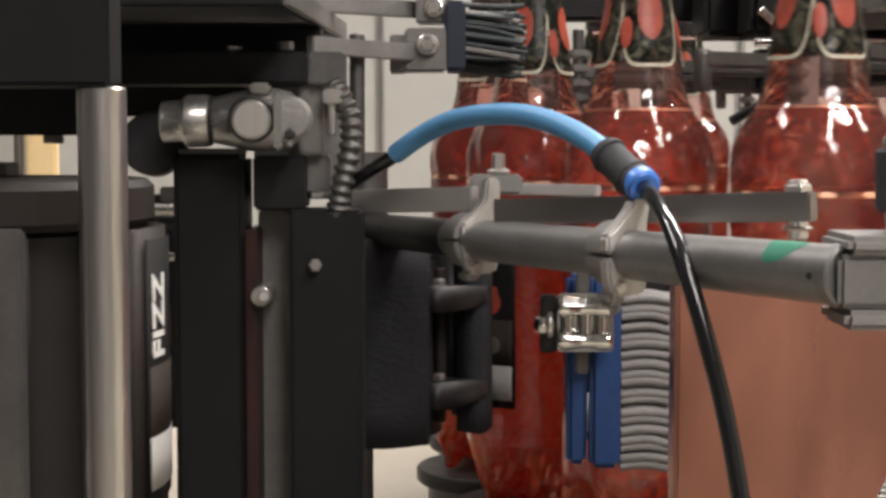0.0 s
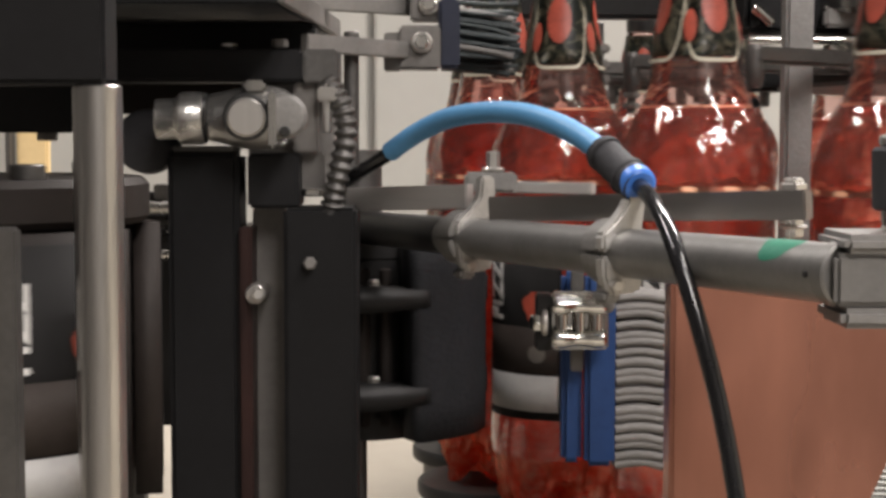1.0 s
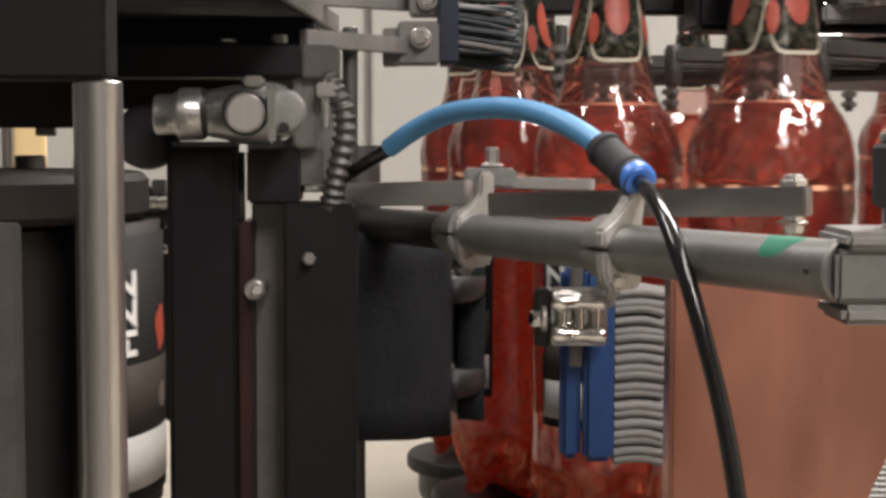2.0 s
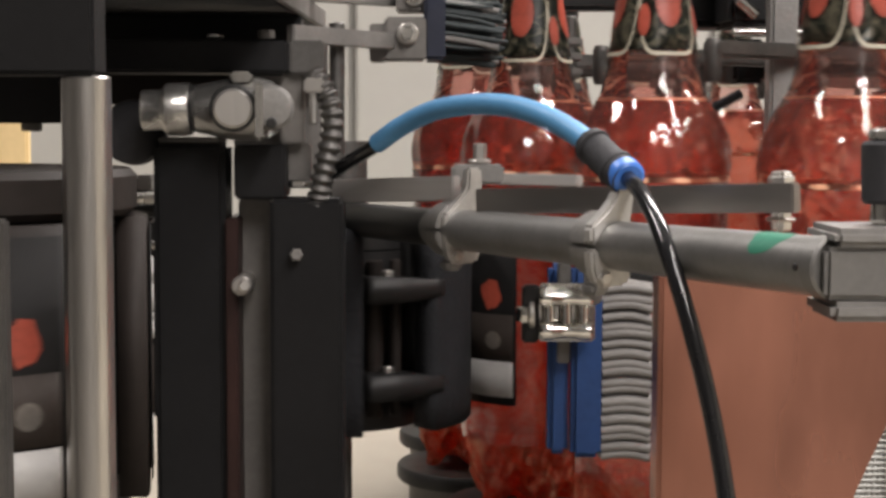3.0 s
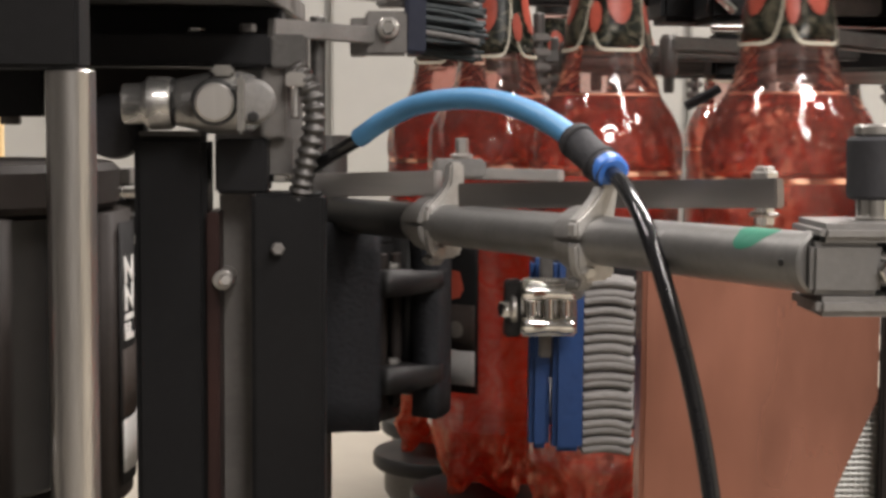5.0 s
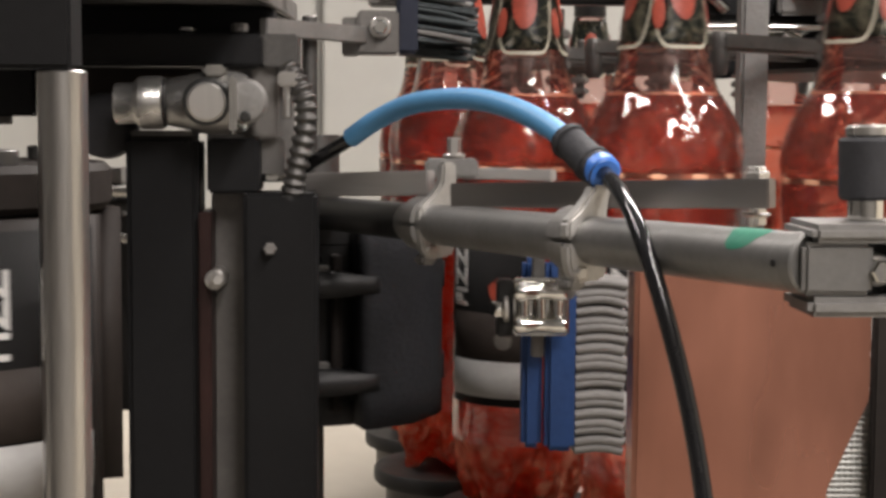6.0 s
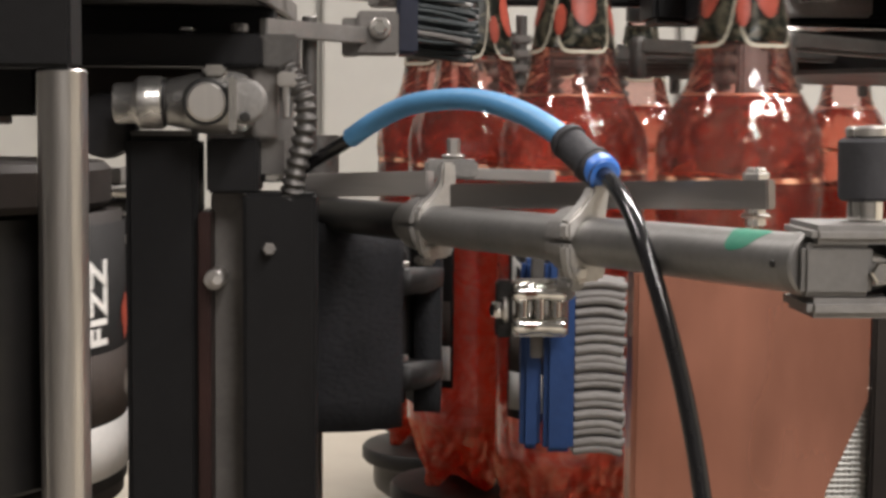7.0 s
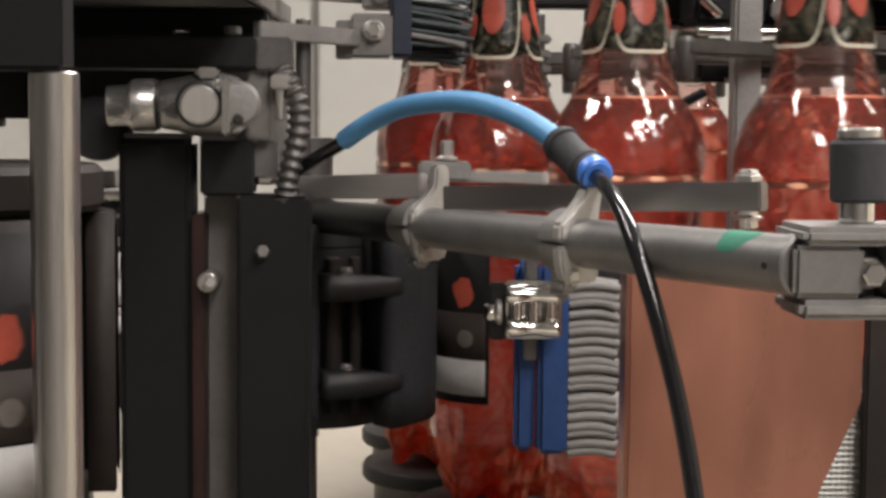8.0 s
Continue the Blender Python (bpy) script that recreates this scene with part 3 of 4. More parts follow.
def make_carousel():
    """The turning table with one rubber-topped plate for each bottle, a head ring, rods and dark holders above."""
    c = CAROUSEL
    o = thing("bottle_carousel", (c.x, c.y, 0.99), "dark steel bottle carousel turning on the machine table", "carousel")
    # Turntable and column are made pale to send light into the bottles.
    part("table_ring", lathe([(0.395, 0.993), (0.398, 0.994), (0.398, 1.012), (0.392, 1.016)], 72, (c.x, c.y, 0)), BOUNCE_PALE, o, "turntable, made pale to bounce light into the bottles")
    part("column", lathe([(0.06, 1.016), (0.06, 1.60)], 40, (c.x, c.y, 0)), STEEL, o)
    part("head_ring", lathe([(0.06, 1.43), (0.275, 1.43), (0.28, 1.435), (0.28, 1.46), (0.275, 1.465), (0.06, 1.465)], 72, (c.x, c.y, 0), caps=False), BLACK_PAINT, o)
    part("chrome_rail", lathe([(0.06, 1.380), (0.262, 1.380), (0.265, 1.383), (0.265, 1.389), (0.262, 1.392), (0.06, 1.392)], 72, (c.x, c.y, 0), caps=False), CHROME, o, "bright chrome guide rail")
    part("guide_ring", lathe([(0.06, 1.333), (0.237, 1.333), (0.240, 1.336), (0.240, 1.356), (0.237, 1.360), (0.06, 1.360)], 72, (c.x, c.y, 0), caps=False), BLACK_PAINT, o)
    for k in range(STATIONS):
        a = radians(START + STEP * k)
        x, y = c.x + RING * math.cos(a), c.y + RING * math.sin(a)
        part("bottle_plate", lathe([(0.046, 1.0455), (0.053, 1.047), (0.0545, 1.049), (0.0545, 1.0555), (0.053, 1.0575)], 40, (x, y, 0)), PLATE, o)
        part("plate_stem", lathe([(0.030, 0.993), (0.030, 1.018), (0.038, 1.021), (0.0445, 1.026), (0.046, 1.030), (0.046, 1.0455)], 32, (x, y, 0)), GREY_STEEL, o, "grey steel cup")
        turn = Matrix.Rotation(a, 4, "Z")
        q = RING - 0.050
        x, y = c.x + (q - 0.084) * math.cos(a), c.y + (q - 0.084) * math.sin(a)
        part("holder_arm", box((x - 0.088, y - 0.006, 1.340), (x + 0.088, y + 0.006, 1.350), 0.002, turn), DULL, o)
        x, y = c.x + q * math.cos(a), c.y + q * math.sin(a)
        part("holder", lathe([(0.004, 0), (0.0052, 0.003), (0.0052, 0.022), (0.004, 0.025)], 24, (x, y, 1.326)), DULL, o, "stained round holder")
        a2 = a - radians(5.2)
        x, y = c.x + (q + 0.004) * math.cos(a2), c.y + (q + 0.004) * math.sin(a2)
        for n in range(4):
            part("spring_tooth", box((x - 0.007, y - 0.006, 1.322 + n * 0.010), (x + 0.007, y + 0.006, 1.328 + n * 0.010), 0.0015, turn), GREY_STEEL, o)
        part("spring_core", rod((x, y, 1.318), (x, y, 1.372), 0.004, 20), DULL, o)
    return o


carousel = make_carousel()


def inner_post():
    """A still post inside the ring of bottles, hung from a beam above."""
    top = thing("overhead_beam", (0.223, 0.96, 1.62), "dark overhead beam above the carousel", "beam")
    part("beam", box((-0.6, 0.93, 1.60), (1.6, 0.99, 1.66), 0.003), DULL, top)
    for x in (-0.56, 1.56):
        part("leg", box((x - 0.03, 0.93, 0), (x + 0.03, 0.99, 1.60), 0.003), DULL, top)
    part("hanging_post", box((0.2140, 0.952, 1.10), (0.2310, 0.969, 1.60), 0.002), CAST, top, "grey square hanging post")


inner_post()


def head_cover():
    o = thing("head_cover", (0.2346, 1.05, 1.3798), "black head cover with a chrome trim bar inside the carousel", "cover")
    lo, hi = (0.2081, 1.05, 1.3678), (0.3706, 1.05, 1.4213)
    part("cover", box((lo[0], 1.05, lo[2]), (hi[0], 1.12, hi[2]), 0.004), BLACK, o)
    part("trim_bar", rod((0.2091, 1.045, 1.3629), (0.3704, 1.045, 1.3629), 0.0035), CHROME, o, "chrome trim bar")
    lo, hi = (0.2138, 1.06, 1.3289), (0.2364, 1.06, 1.3592)
    part("motor_box", box((lo[0], 1.06, lo[2]), (hi[0], 1.09, hi[2]), 0.003), BLACK, o)
    part("side_rail", bar((0.2499, 1.04, 1.3498), (0.3691, 1.04, 1.3423), 0.011, 0.008), DULL, o)
    part("hanger", box(((0.2803, 1.08, 1.3938)[0], 1.07, (0.2797, 1.08, 1.4209)[2]), ((0.2959, 1.08, 1.3938)[0], 1.085, 1.60), 0.002), DULL, o)
    part("bright_plate", box(((0.2589, 1.04, 1.3709)[0], 1.036, (0.2589, 1.04, 1.3709)[2]), ((0.3228, 1.04, 1.3836)[0], 1.046, (0.3228, 1.04, 1.3836)[2]), 0.002), CAST, o, "bright cast plate")
    part("upper_housing", box((0.185, 1.10, 1.3700), (0.236, 1.16, 1.425), 0.004), BLACK, o)
    part("upper_rail", box((0.040, 1.17, 1.3860), (0.236, 1.19, 1.430), 0.003), BLACK_PAINT, o)
    part("drain_rod", rod((0.204, 1.10, 1.310), (0.228, 1.10, 1.323), 0.0036), RUBBER, o)
    part("spout", rod((0.2617, 1.035, 1.3571), (0.2725, 1.03, 1.3516), 0.006), CHROME, o)
    for p, q in (((0.2128, 1.046, 1.3852), (0.2262, 1.046, 1.3739)), ((0.2602, 1.046, 1.3833), (0.2717, 1.046, 1.3795))):
        part("hose_clip", rod(p, q, 0.004), CHROME, o)


head_cover()

# ---- gripper drum ----
DRUM = Vector((-0.0475, 0.942, 0))
DRUM_R = 0.0778


def make_drum():
    d = DRUM
    o = thing("gripper_drum", (d.x, d.y, 0.99), "dark gripper drum with four foam pads, beside the bottles", "drum")
    part("shaft", lathe([(0.0045, 0.992), (0.0045, 1.118), (0.014, 1.119), (0.014, 1.29)], 28, (d.x, d.y, 0)), DULL, o)
    part("foot_disc", lathe([(0.05, 0.992), (0.05, 1.010), (0.045, 1.014)], 40, (d.x, d.y, 0)), DULL, o)
    part("core", lathe([(0.047, 1.120), (0.047, 1.226)], 40, (d.x, d.y, 0)), BLACK_PAINT, o)
    part("top_disc", lathe([(0.045, 1.226), (0.046, 1.227), (0.046, 1.238), (0.045, 1.239)], 40, (d.x, d.y, 0)), BLACK_PAINT, o)
    for k in range(4):
        a0 = -2 + 90 * k
        pad = arc_sheet(DRUM_R - 0.016, a0 - 57, a0, 1.123, 1.242, 0.016, 16, 6, (d.x, d.y, 0))
        for v in pad.verts:
            v.co.z += 0.0012 * noise.noise(v.co * 60)
        part("pad", pad, PAD, o, "dark foam pad")
        for z in (1.150, 1.206):
            finger = arc_sheet(0.050, a0 + 2, a0 + 40, -0.0072, 0.0072, 0.0285, 14, 1)
            for v in finger.verts:
                u = (math.degrees(math.atan2(v.co.y, v.co.x)) - a0 - 2) % 360 / 38
                v.co.z *= 1.0 - 0.36 * max(0.0, u - 0.35) / 0.65
            bmesh.ops.translate(finger, verts=finger.verts, vec=(d.x, d.y, z))
            part("finger_arm", finger, FINGER, o, "dark grey gripper finger")
            tip = radians(a0 + 16)
            part("finger_pin", rod((d.x + 0.062 * math.cos(tip), d.y + 0.062 * math.sin(tip), z + 0.0062), (d.x + 0.062 * math.cos(tip), d.y + 0.062 * math.sin(tip), z + 0.0105), 0.0036, 6), STEEL, o)
        for off, rr in ((10, 0.0050), (24, 0.0035)):
            tip = radians(a0 + off)
            part("finger_shaft", rod((d.x + 0.056 * math.cos(tip), d.y + 0.056 * math.sin(tip), 1.130), (d.x + 0.056 * math.cos(tip), d.y + 0.056 * math.sin(tip), 1.222), rr), BROWN, o)
        part("pad_back", arc_sheet(0.046, a0 - 52, a0 - 5, 1.135, 1.236, 0.014, 10, 1, (d.x, d.y, 0)), BLACK_PAINT, o)
    return o


drum = make_drum()

# ---- pallet rotor with labels ----
PALLET = Vector((-0.1955, 0.644, 0))
PALLET_R = 0.0788
PALLETS = 4


def make_pallets():
    d = PALLET
    o = thing("pallet_rotor", (d.x, d.y, 0.99), "dark pallet rotor carrying glued labels", "rotor")
    part("shaft", lathe([(0.018, 0.992), (0.018, 1.262)], 28, (d.x, d.y, 0)), DULL, o)
    part("core", lathe([(0.056, 1.150), (0.058, 1.152), (0.058, 1.260), (0.056, 1.262)], 40, (d.x, d.y, 0)), BLACK_PAINT, o)
    part("top_plate", lathe([(0.071, 1.263), (0.074, 1.266), (0.074, 1.279), (0.071, 1.282)], 64, (d.x, d.y, 0)), BROWN, o, "stained steel top plate")
    part("bottom_plate", lathe([(0.047, 1.120), (0.050, 1.123), (0.050, 1.145), (0.047, 1.148)], 48, (d.x, d.y, 0)), DULL, o)
    for k in range(PALLETS):
        a = 360.0 / PALLETS * k
        ar = radians(a)
        part("pallet", arc_sheet(PALLET_R - 0.012, a - 27, a + 27, 1.144, 1.262, 0.0115, 14, 1, (d.x, d.y, 0)), BROWN, o, "stained curved pallet")
        x, y = d.x + 0.061 * math.cos(ar), d.y + 0.061 * math.sin(ar)
        part("pallet_back", box((x - 0.008, y - 0.016, 1.150), (x + 0.008, y + 0.016, 1.258), 0.002, Matrix.Rotation(ar, 4, "Z")), BLACK_PAINT, o)
        x, y = d.x + 0.055 * math.cos(ar), d.y + 0.055 * math.sin(ar)
        part("pallet_pin", rod((x, y, 1.2815), (x, y, 1.288), 0.007), DULL, o)
        label_pieces(o, PALLET_R + 0.0004, a, 1.1500, (d.x, d.y, 0))
    return o


rotor = make_pallets()

# ---- pipe, clamps and bars in front of the bottles ----
PIPE_A, PIPE_B = Vector((-0.0477, 0.905, 1.2455)), Vector((0.1316, 0.4935, 1.2549))


def on_pipe(d):
    """A point of the pipe's axis at the depth d."""
    u = (PIPE_A.y - d) / (PIPE_A.y - PIPE_B.y)
    return PIPE_A.lerp(PIPE_B, u)


def pipe_and_clamps():
    o = thing("support_pipe", PIPE_A, "grey aluminium support pipe with a green paint mark", "pipe")
    mid = on_pipe(0.782)
    part("pipe", rod(mid, on_pipe(0.4945), 0.0100, 40), GREY_TUBE, o)
    part("pipe_sleeve", rod(PIPE_A, mid, 0.0096, 32), BLACK_PAINT, o, "black pipe sleeve")
    axis = (PIPE_B - PIPE_A).normalized()
    h = on_pipe(0.5025)
    out = axis.cross(Vector((0, 0, 1))).normalized()
    out = -out if out.y > 0 else out
    # Solid black disc for the shade inside a drilled hole.
    part("hole_shade", rod(h + out * 0.0092, h + out * 0.01035, 0.0013, 16, 0.0002), CAP_BLACK, o)
    g = on_pipe(0.5215)
    # a blot of green paint on the pipe's upper side
    bm = bmesh.new()
    n = 28
    up = out.cross(axis)
    up = -up if up.z < 0 else up
    vs = []
    for ring in (0.0, 0.35, 0.7, 1.0):
        row = []
        for k in range(n):
            a = 2 * math.pi * k / n
            w = 1 + 0.12 * math.sin(3 * a + 1) + 0.06 * math.sin(5 * a)
            s, q = 0.0095 * ring * w * math.cos(a), radians(62) + radians(42) * ring * w * math.sin(a)
            row.append(bm.verts.new(g + axis * s + (out * math.cos(q) + up * math.sin(q)) * 0.01012))
        vs.append(row)
    for a, b in zip(vs, vs[1:]):
        for k in range(n):
            bm.faces.new((a[k], a[(k + 1) % n], b[(k + 1) % n], b[k]))
    bmesh.ops.remove_doubles(bm, verts=bm.verts, dist=1e-5)
    part("paint_mark", smooth(bm), GREEN, o, "green paint mark")

    # split clamps: a cast ring of two halves, a flaring neck that grips the bar, a lug with a screw below
    for d, wide, shift, tall in ((0.755, 0.0075, 0.0, 0.0305), (0.622, 0.0070, -0.0030, 0.0225)):
        c = on_pipe(d)
        k = thing("pipe_clamp", c, "cast aluminium split clamp holding a bar on the pipe", "clamp", "pipe clamps")
        # x lies across the pipe, y along it, z up; the face towards the pipe's near end is at y = 0
        m = Matrix(((-out.x, -axis.x, up.x, c.x), (-out.y, -axis.y, up.y, c.y), (-out.z, -axis.z, up.z, c.z), (0, 0, 0, 1)))

        def placed(bm):
            bmesh.ops.transform(bm, verts=bm.verts, matrix=m)
            bmesh.ops.recalc_face_normals(bm, faces=bm.faces)
            return bm

        for sign in (1, -1):
            prof = []
            for i in range(15):
                a = radians(180 * i / 14)
                prof.append((0.0128 * math.cos(a), sign * (0.0007 + 0.0130 * math.sin(a))))
            for i in range(15):
                a = radians(180 - 180 * i / 14)
                prof.append((0.0098 * math.cos(a), sign * (0.0008 + 0.0098 * math.sin(a))))
            part("clamp_half", placed(prism(prof, 2 * wide, (0, 0.0015, 0), None, 0.0006)), CAST, k)
        x = shift
        cheek = [(x - 0.0098, 0.0008), (x - 0.0098, 0.0078), (x - 0.0082, 0.0096), (x - 0.0052, 0.0119), (x - 0.0010, 0.0165), (x + 0.0018, 0.0204), (x + 0.0026, tall), (x + 0.0098, tall), (x + 0.0104, 0.0204), (x + 0.0086, 0.0085), (x + 0.0074, 0.0008)]
        part("clamp_neck", placed(prism(cheek, 0.0075, (0, -0.004, 0), None, 0.0013)), LIT_CAST, k, "cast neck, lightened for the light it reflects")
        foot = [(x - 0.0098, -0.0010), (x + 0.0074, -0.0010), (x + 0.0086, -0.0098), (x + 0.0088, -0.0140), (x + 0.0065, -0.0162), (x + 0.0040, -0.0160), (x - 0.0046, -0.0172), (x - 0.0072, -0.0150), (x - 0.0092, -0.0100)]
        part("clamp_foot", placed(prism(foot, 0.0075, (0, -0.004, 0), None, 0.0013)), LIT_CAST, k)
        part("clamp_lug", placed(box((x - 0.0078, -0.002, -0.0200), (x + 0.0000, 0.009, -0.0150), 0.0014)), CAST, k)
        part("clamp_screw", placed(rod((x - 0.0040, -0.002, -0.0128), (x - 0.0040, -0.0066, -0.0128), 0.0030, 6)), STEEL, k)

    # clamp block with a screw on top of the first clamp
    b = thing("bar_block", (0.0274, 0.782, 1.2744), "grey steel clamping block with a hexagon screw", "block")
    lo, hi = (0.0136, 0.772, 1.2705), (0.0399, 0.792, 1.2804)
    part("block", box((lo[0], lo[1], lo[2]), (hi[0], hi[1], hi[2]), 0.0015), CAST, b)
    part("screw", rod((0.028, 0.782, 1.2807), (0.028, 0.782, 1.291), 0.0035, 6), STEEL, b)
    part("washer", rod((0.028, 0.782, 1.2807), (0.028, 0.782, 1.283), 0.0058, 20), STEEL, b)

    # flat bars
    lo, hi = (-0.0474, 0.83, 1.2646), (0.0162, 0.765, 1.2688)
    f = solid("flat_bar", bar(lo, hi, 0.0125, 0.006), STEEL_BAR, "flat brushed steel bar clamped above the pipe", "bar", "flat bars")
    lo, hi = (0.0258, 0.735, 1.2641), (0.1441, 0.6, 1.2725)
    f = thing("flat_bar", lo, "flat brushed steel bar with an end screw", "bar", "flat bars")
    part("bar", bar(lo, hi, 0.0118, 0.006), BAR_METAL, f)
    part("end_screw", rod((0.1409, 0.612, 1.2587), (0.1405, 0.612, 1.2826), 0.0042, 6), STEEL, f)
    part("end_washer", rod((0.1408, 0.612, 1.2625), (0.1408, 0.612, 1.2643), 0.0062, 20), STEEL, f)
    part("end_nut", rod((0.1406, 0.612, 1.2773), (0.1405, 0.612, 1.2809), 0.0056, 6), STEEL, f)
    lo, hi = (0.0354, 0.8, 1.2723), (0.0777, 0.77, 1.2725)
    solid("flat_bar", bar(lo, hi, 0.006, 0.006), STEEL_BAR, "short flat steel bar behind the clamps", "bar", "flat bars")

    # block at the pipe's near end
    e = thing("end_clamp", (0.1443, 0.5, 1.2533), "grey steel end clamp with a black knob on a stud", "clamp")
    part("clamp_body", box((0.1255, 0.487, 1.2453), (0.1485, 0.513, 1.2622), 0.0016), GREY_TUBE, e)
    part("clamp_lid", box((0.1278, 0.484, 1.2623), (0.1690, 0.522, 1.2683), 0.002), CAST, e)
    part("clamp_foot", box((0.1276, 0.486, 1.2382), (0.1690, 0.520, 1.2448), 0.002), CAST, e)
    # The slot is filled with black in place of its shade.
    part("clamp_web", box((0.1490, 0.497, 1.2450), (0.1560, 0.517, 1.2625), 0.001), BLACK_PAINT, e, "black fill for the shade in the clamp slot")
    part("clamp_cheek", box((0.1563, 0.486, 1.2450), (0.1690, 0.517, 1.2625), 0.0015), CAST, e)
    part("clamp_bolt", rod((0.1515, 0.497, 1.2530), (0.1510, 0.484, 1.2532), 0.0042, 6), CHROME, e)
    part("bolt_washer", rod((0.1517, 0.497, 1.2530), (0.1515, 0.4925, 1.2530), 0.0055, 24), STEEL, e)
    part("collar", rod(on_pipe(0.5005), on_pipe(0.4940), 0.0107, 36), GREY_TUBE, e)
    part("stud", rod((0.151, 0.505, 1.2684), (0.1504, 0.505, 1.2982), 0.0062), CHROME, e)
    part("knob", rod((0.1516, 0.505, 1.2753), (0.1511, 0.505, 1.296), 0.0098, 32, 0.0012), RUBBER, e, "black rubber knob")
    part("knob_washer", rod((0.1511, 0.505, 1.296), (0.151, 0.505, 1.3), 0.0075, 24), STEEL, e)


pipe_and_clamps()

# ---- blue hose and cable ----
def hose_and_cable():
    o = thing("air_hose", (-0.0421, 0.8, 1.2791), "blue hose sleeve over a black cable with a rubber connector", "hose")
    part("black_end", hose([(-0.0548, 0.815, 1.2709), (-0.0421, 0.8, 1.2791), (-0.0298, 0.785, 1.2866), (-0.0224, 0.777, 1.2912)], 0.0037), CABLE, o, "black cable end")
    part("blue_sleeve", hose([(-0.0239, 0.778, 1.2907), (-0.0109, 0.765, 1.2998), (0.0043, 0.745, 1.3071), (0.0213, 0.722, 1.3098), (0.0372, 0.7, 1.309), (0.0509, 0.678, 1.3045), (0.0616, 0.66, 1.2981), (0.071, 0.64, 1.29)], 0.0050, 20), BLUE_TUBE, o, "blue hose sleeve")
    part("connector", hose([(0.0678, 0.645, 1.293), (0.0734, 0.636, 1.2866), (0.081, 0.622, 1.2787)], 0.0074, 24, 12), RUBBER, o, "black rubber connector")
    for q, w in (((0.0690, 0.6427, 1.2917), 0.0081), ((0.0770, 0.6300, 1.2828), 0.0083)):
        way = Vector((0.0734, 0.636, 1.2866)) - Vector((0.0678, 0.645, 1.293))
        part("grip_rib", lathe([(0.0068, -0.0016), (w, -0.0008), (w, 0.0008), (0.0068, 0.0016)], 28, q, aligned((0, 0, 0), way)), RUBBER, o)
    part("sleeve_ring", lathe([(0.0048, 0), (0.0062, 0.0004), (0.0062, 0.002), (0.0048, 0.0024)], 24, (0.0673, 0.645, 1.2935), aligned((0.0673, 0.645, 1.2935), (0.0734, 0.636, 1.2866))), LABEL_CREAM, o)
    part("blue_ring", lathe([(0.0044, 0), (0.0074, 0.0008), (0.0074, 0.0052), (0.0060, 0.0064), (0.0044, 0.0064)], 28, (0.0792, 0.626, 1.2813), aligned((0.0792, 0.626, 1.2813), (0.0837, 0.612, 1.275))), BLUE_RING, o, "blue plastic ring")
    part("cable", hose([(0.0805, 0.622, 1.2796), (0.083, 0.6, 1.2742), (0.0854, 0.58, 1.2657), (0.0876, 0.566, 1.2555), (0.0905, 0.56, 1.2446), (0.0951, 0.554, 1.2268), (0.0999, 0.55, 1.2069), (0.1037, 0.546, 1.1871), (0.1065, 0.542, 1.1676), (0.1084, 0.538, 1.1482)], 0.0034, 20), CABLE, o, "shiny black cable")


hose_and_cable()

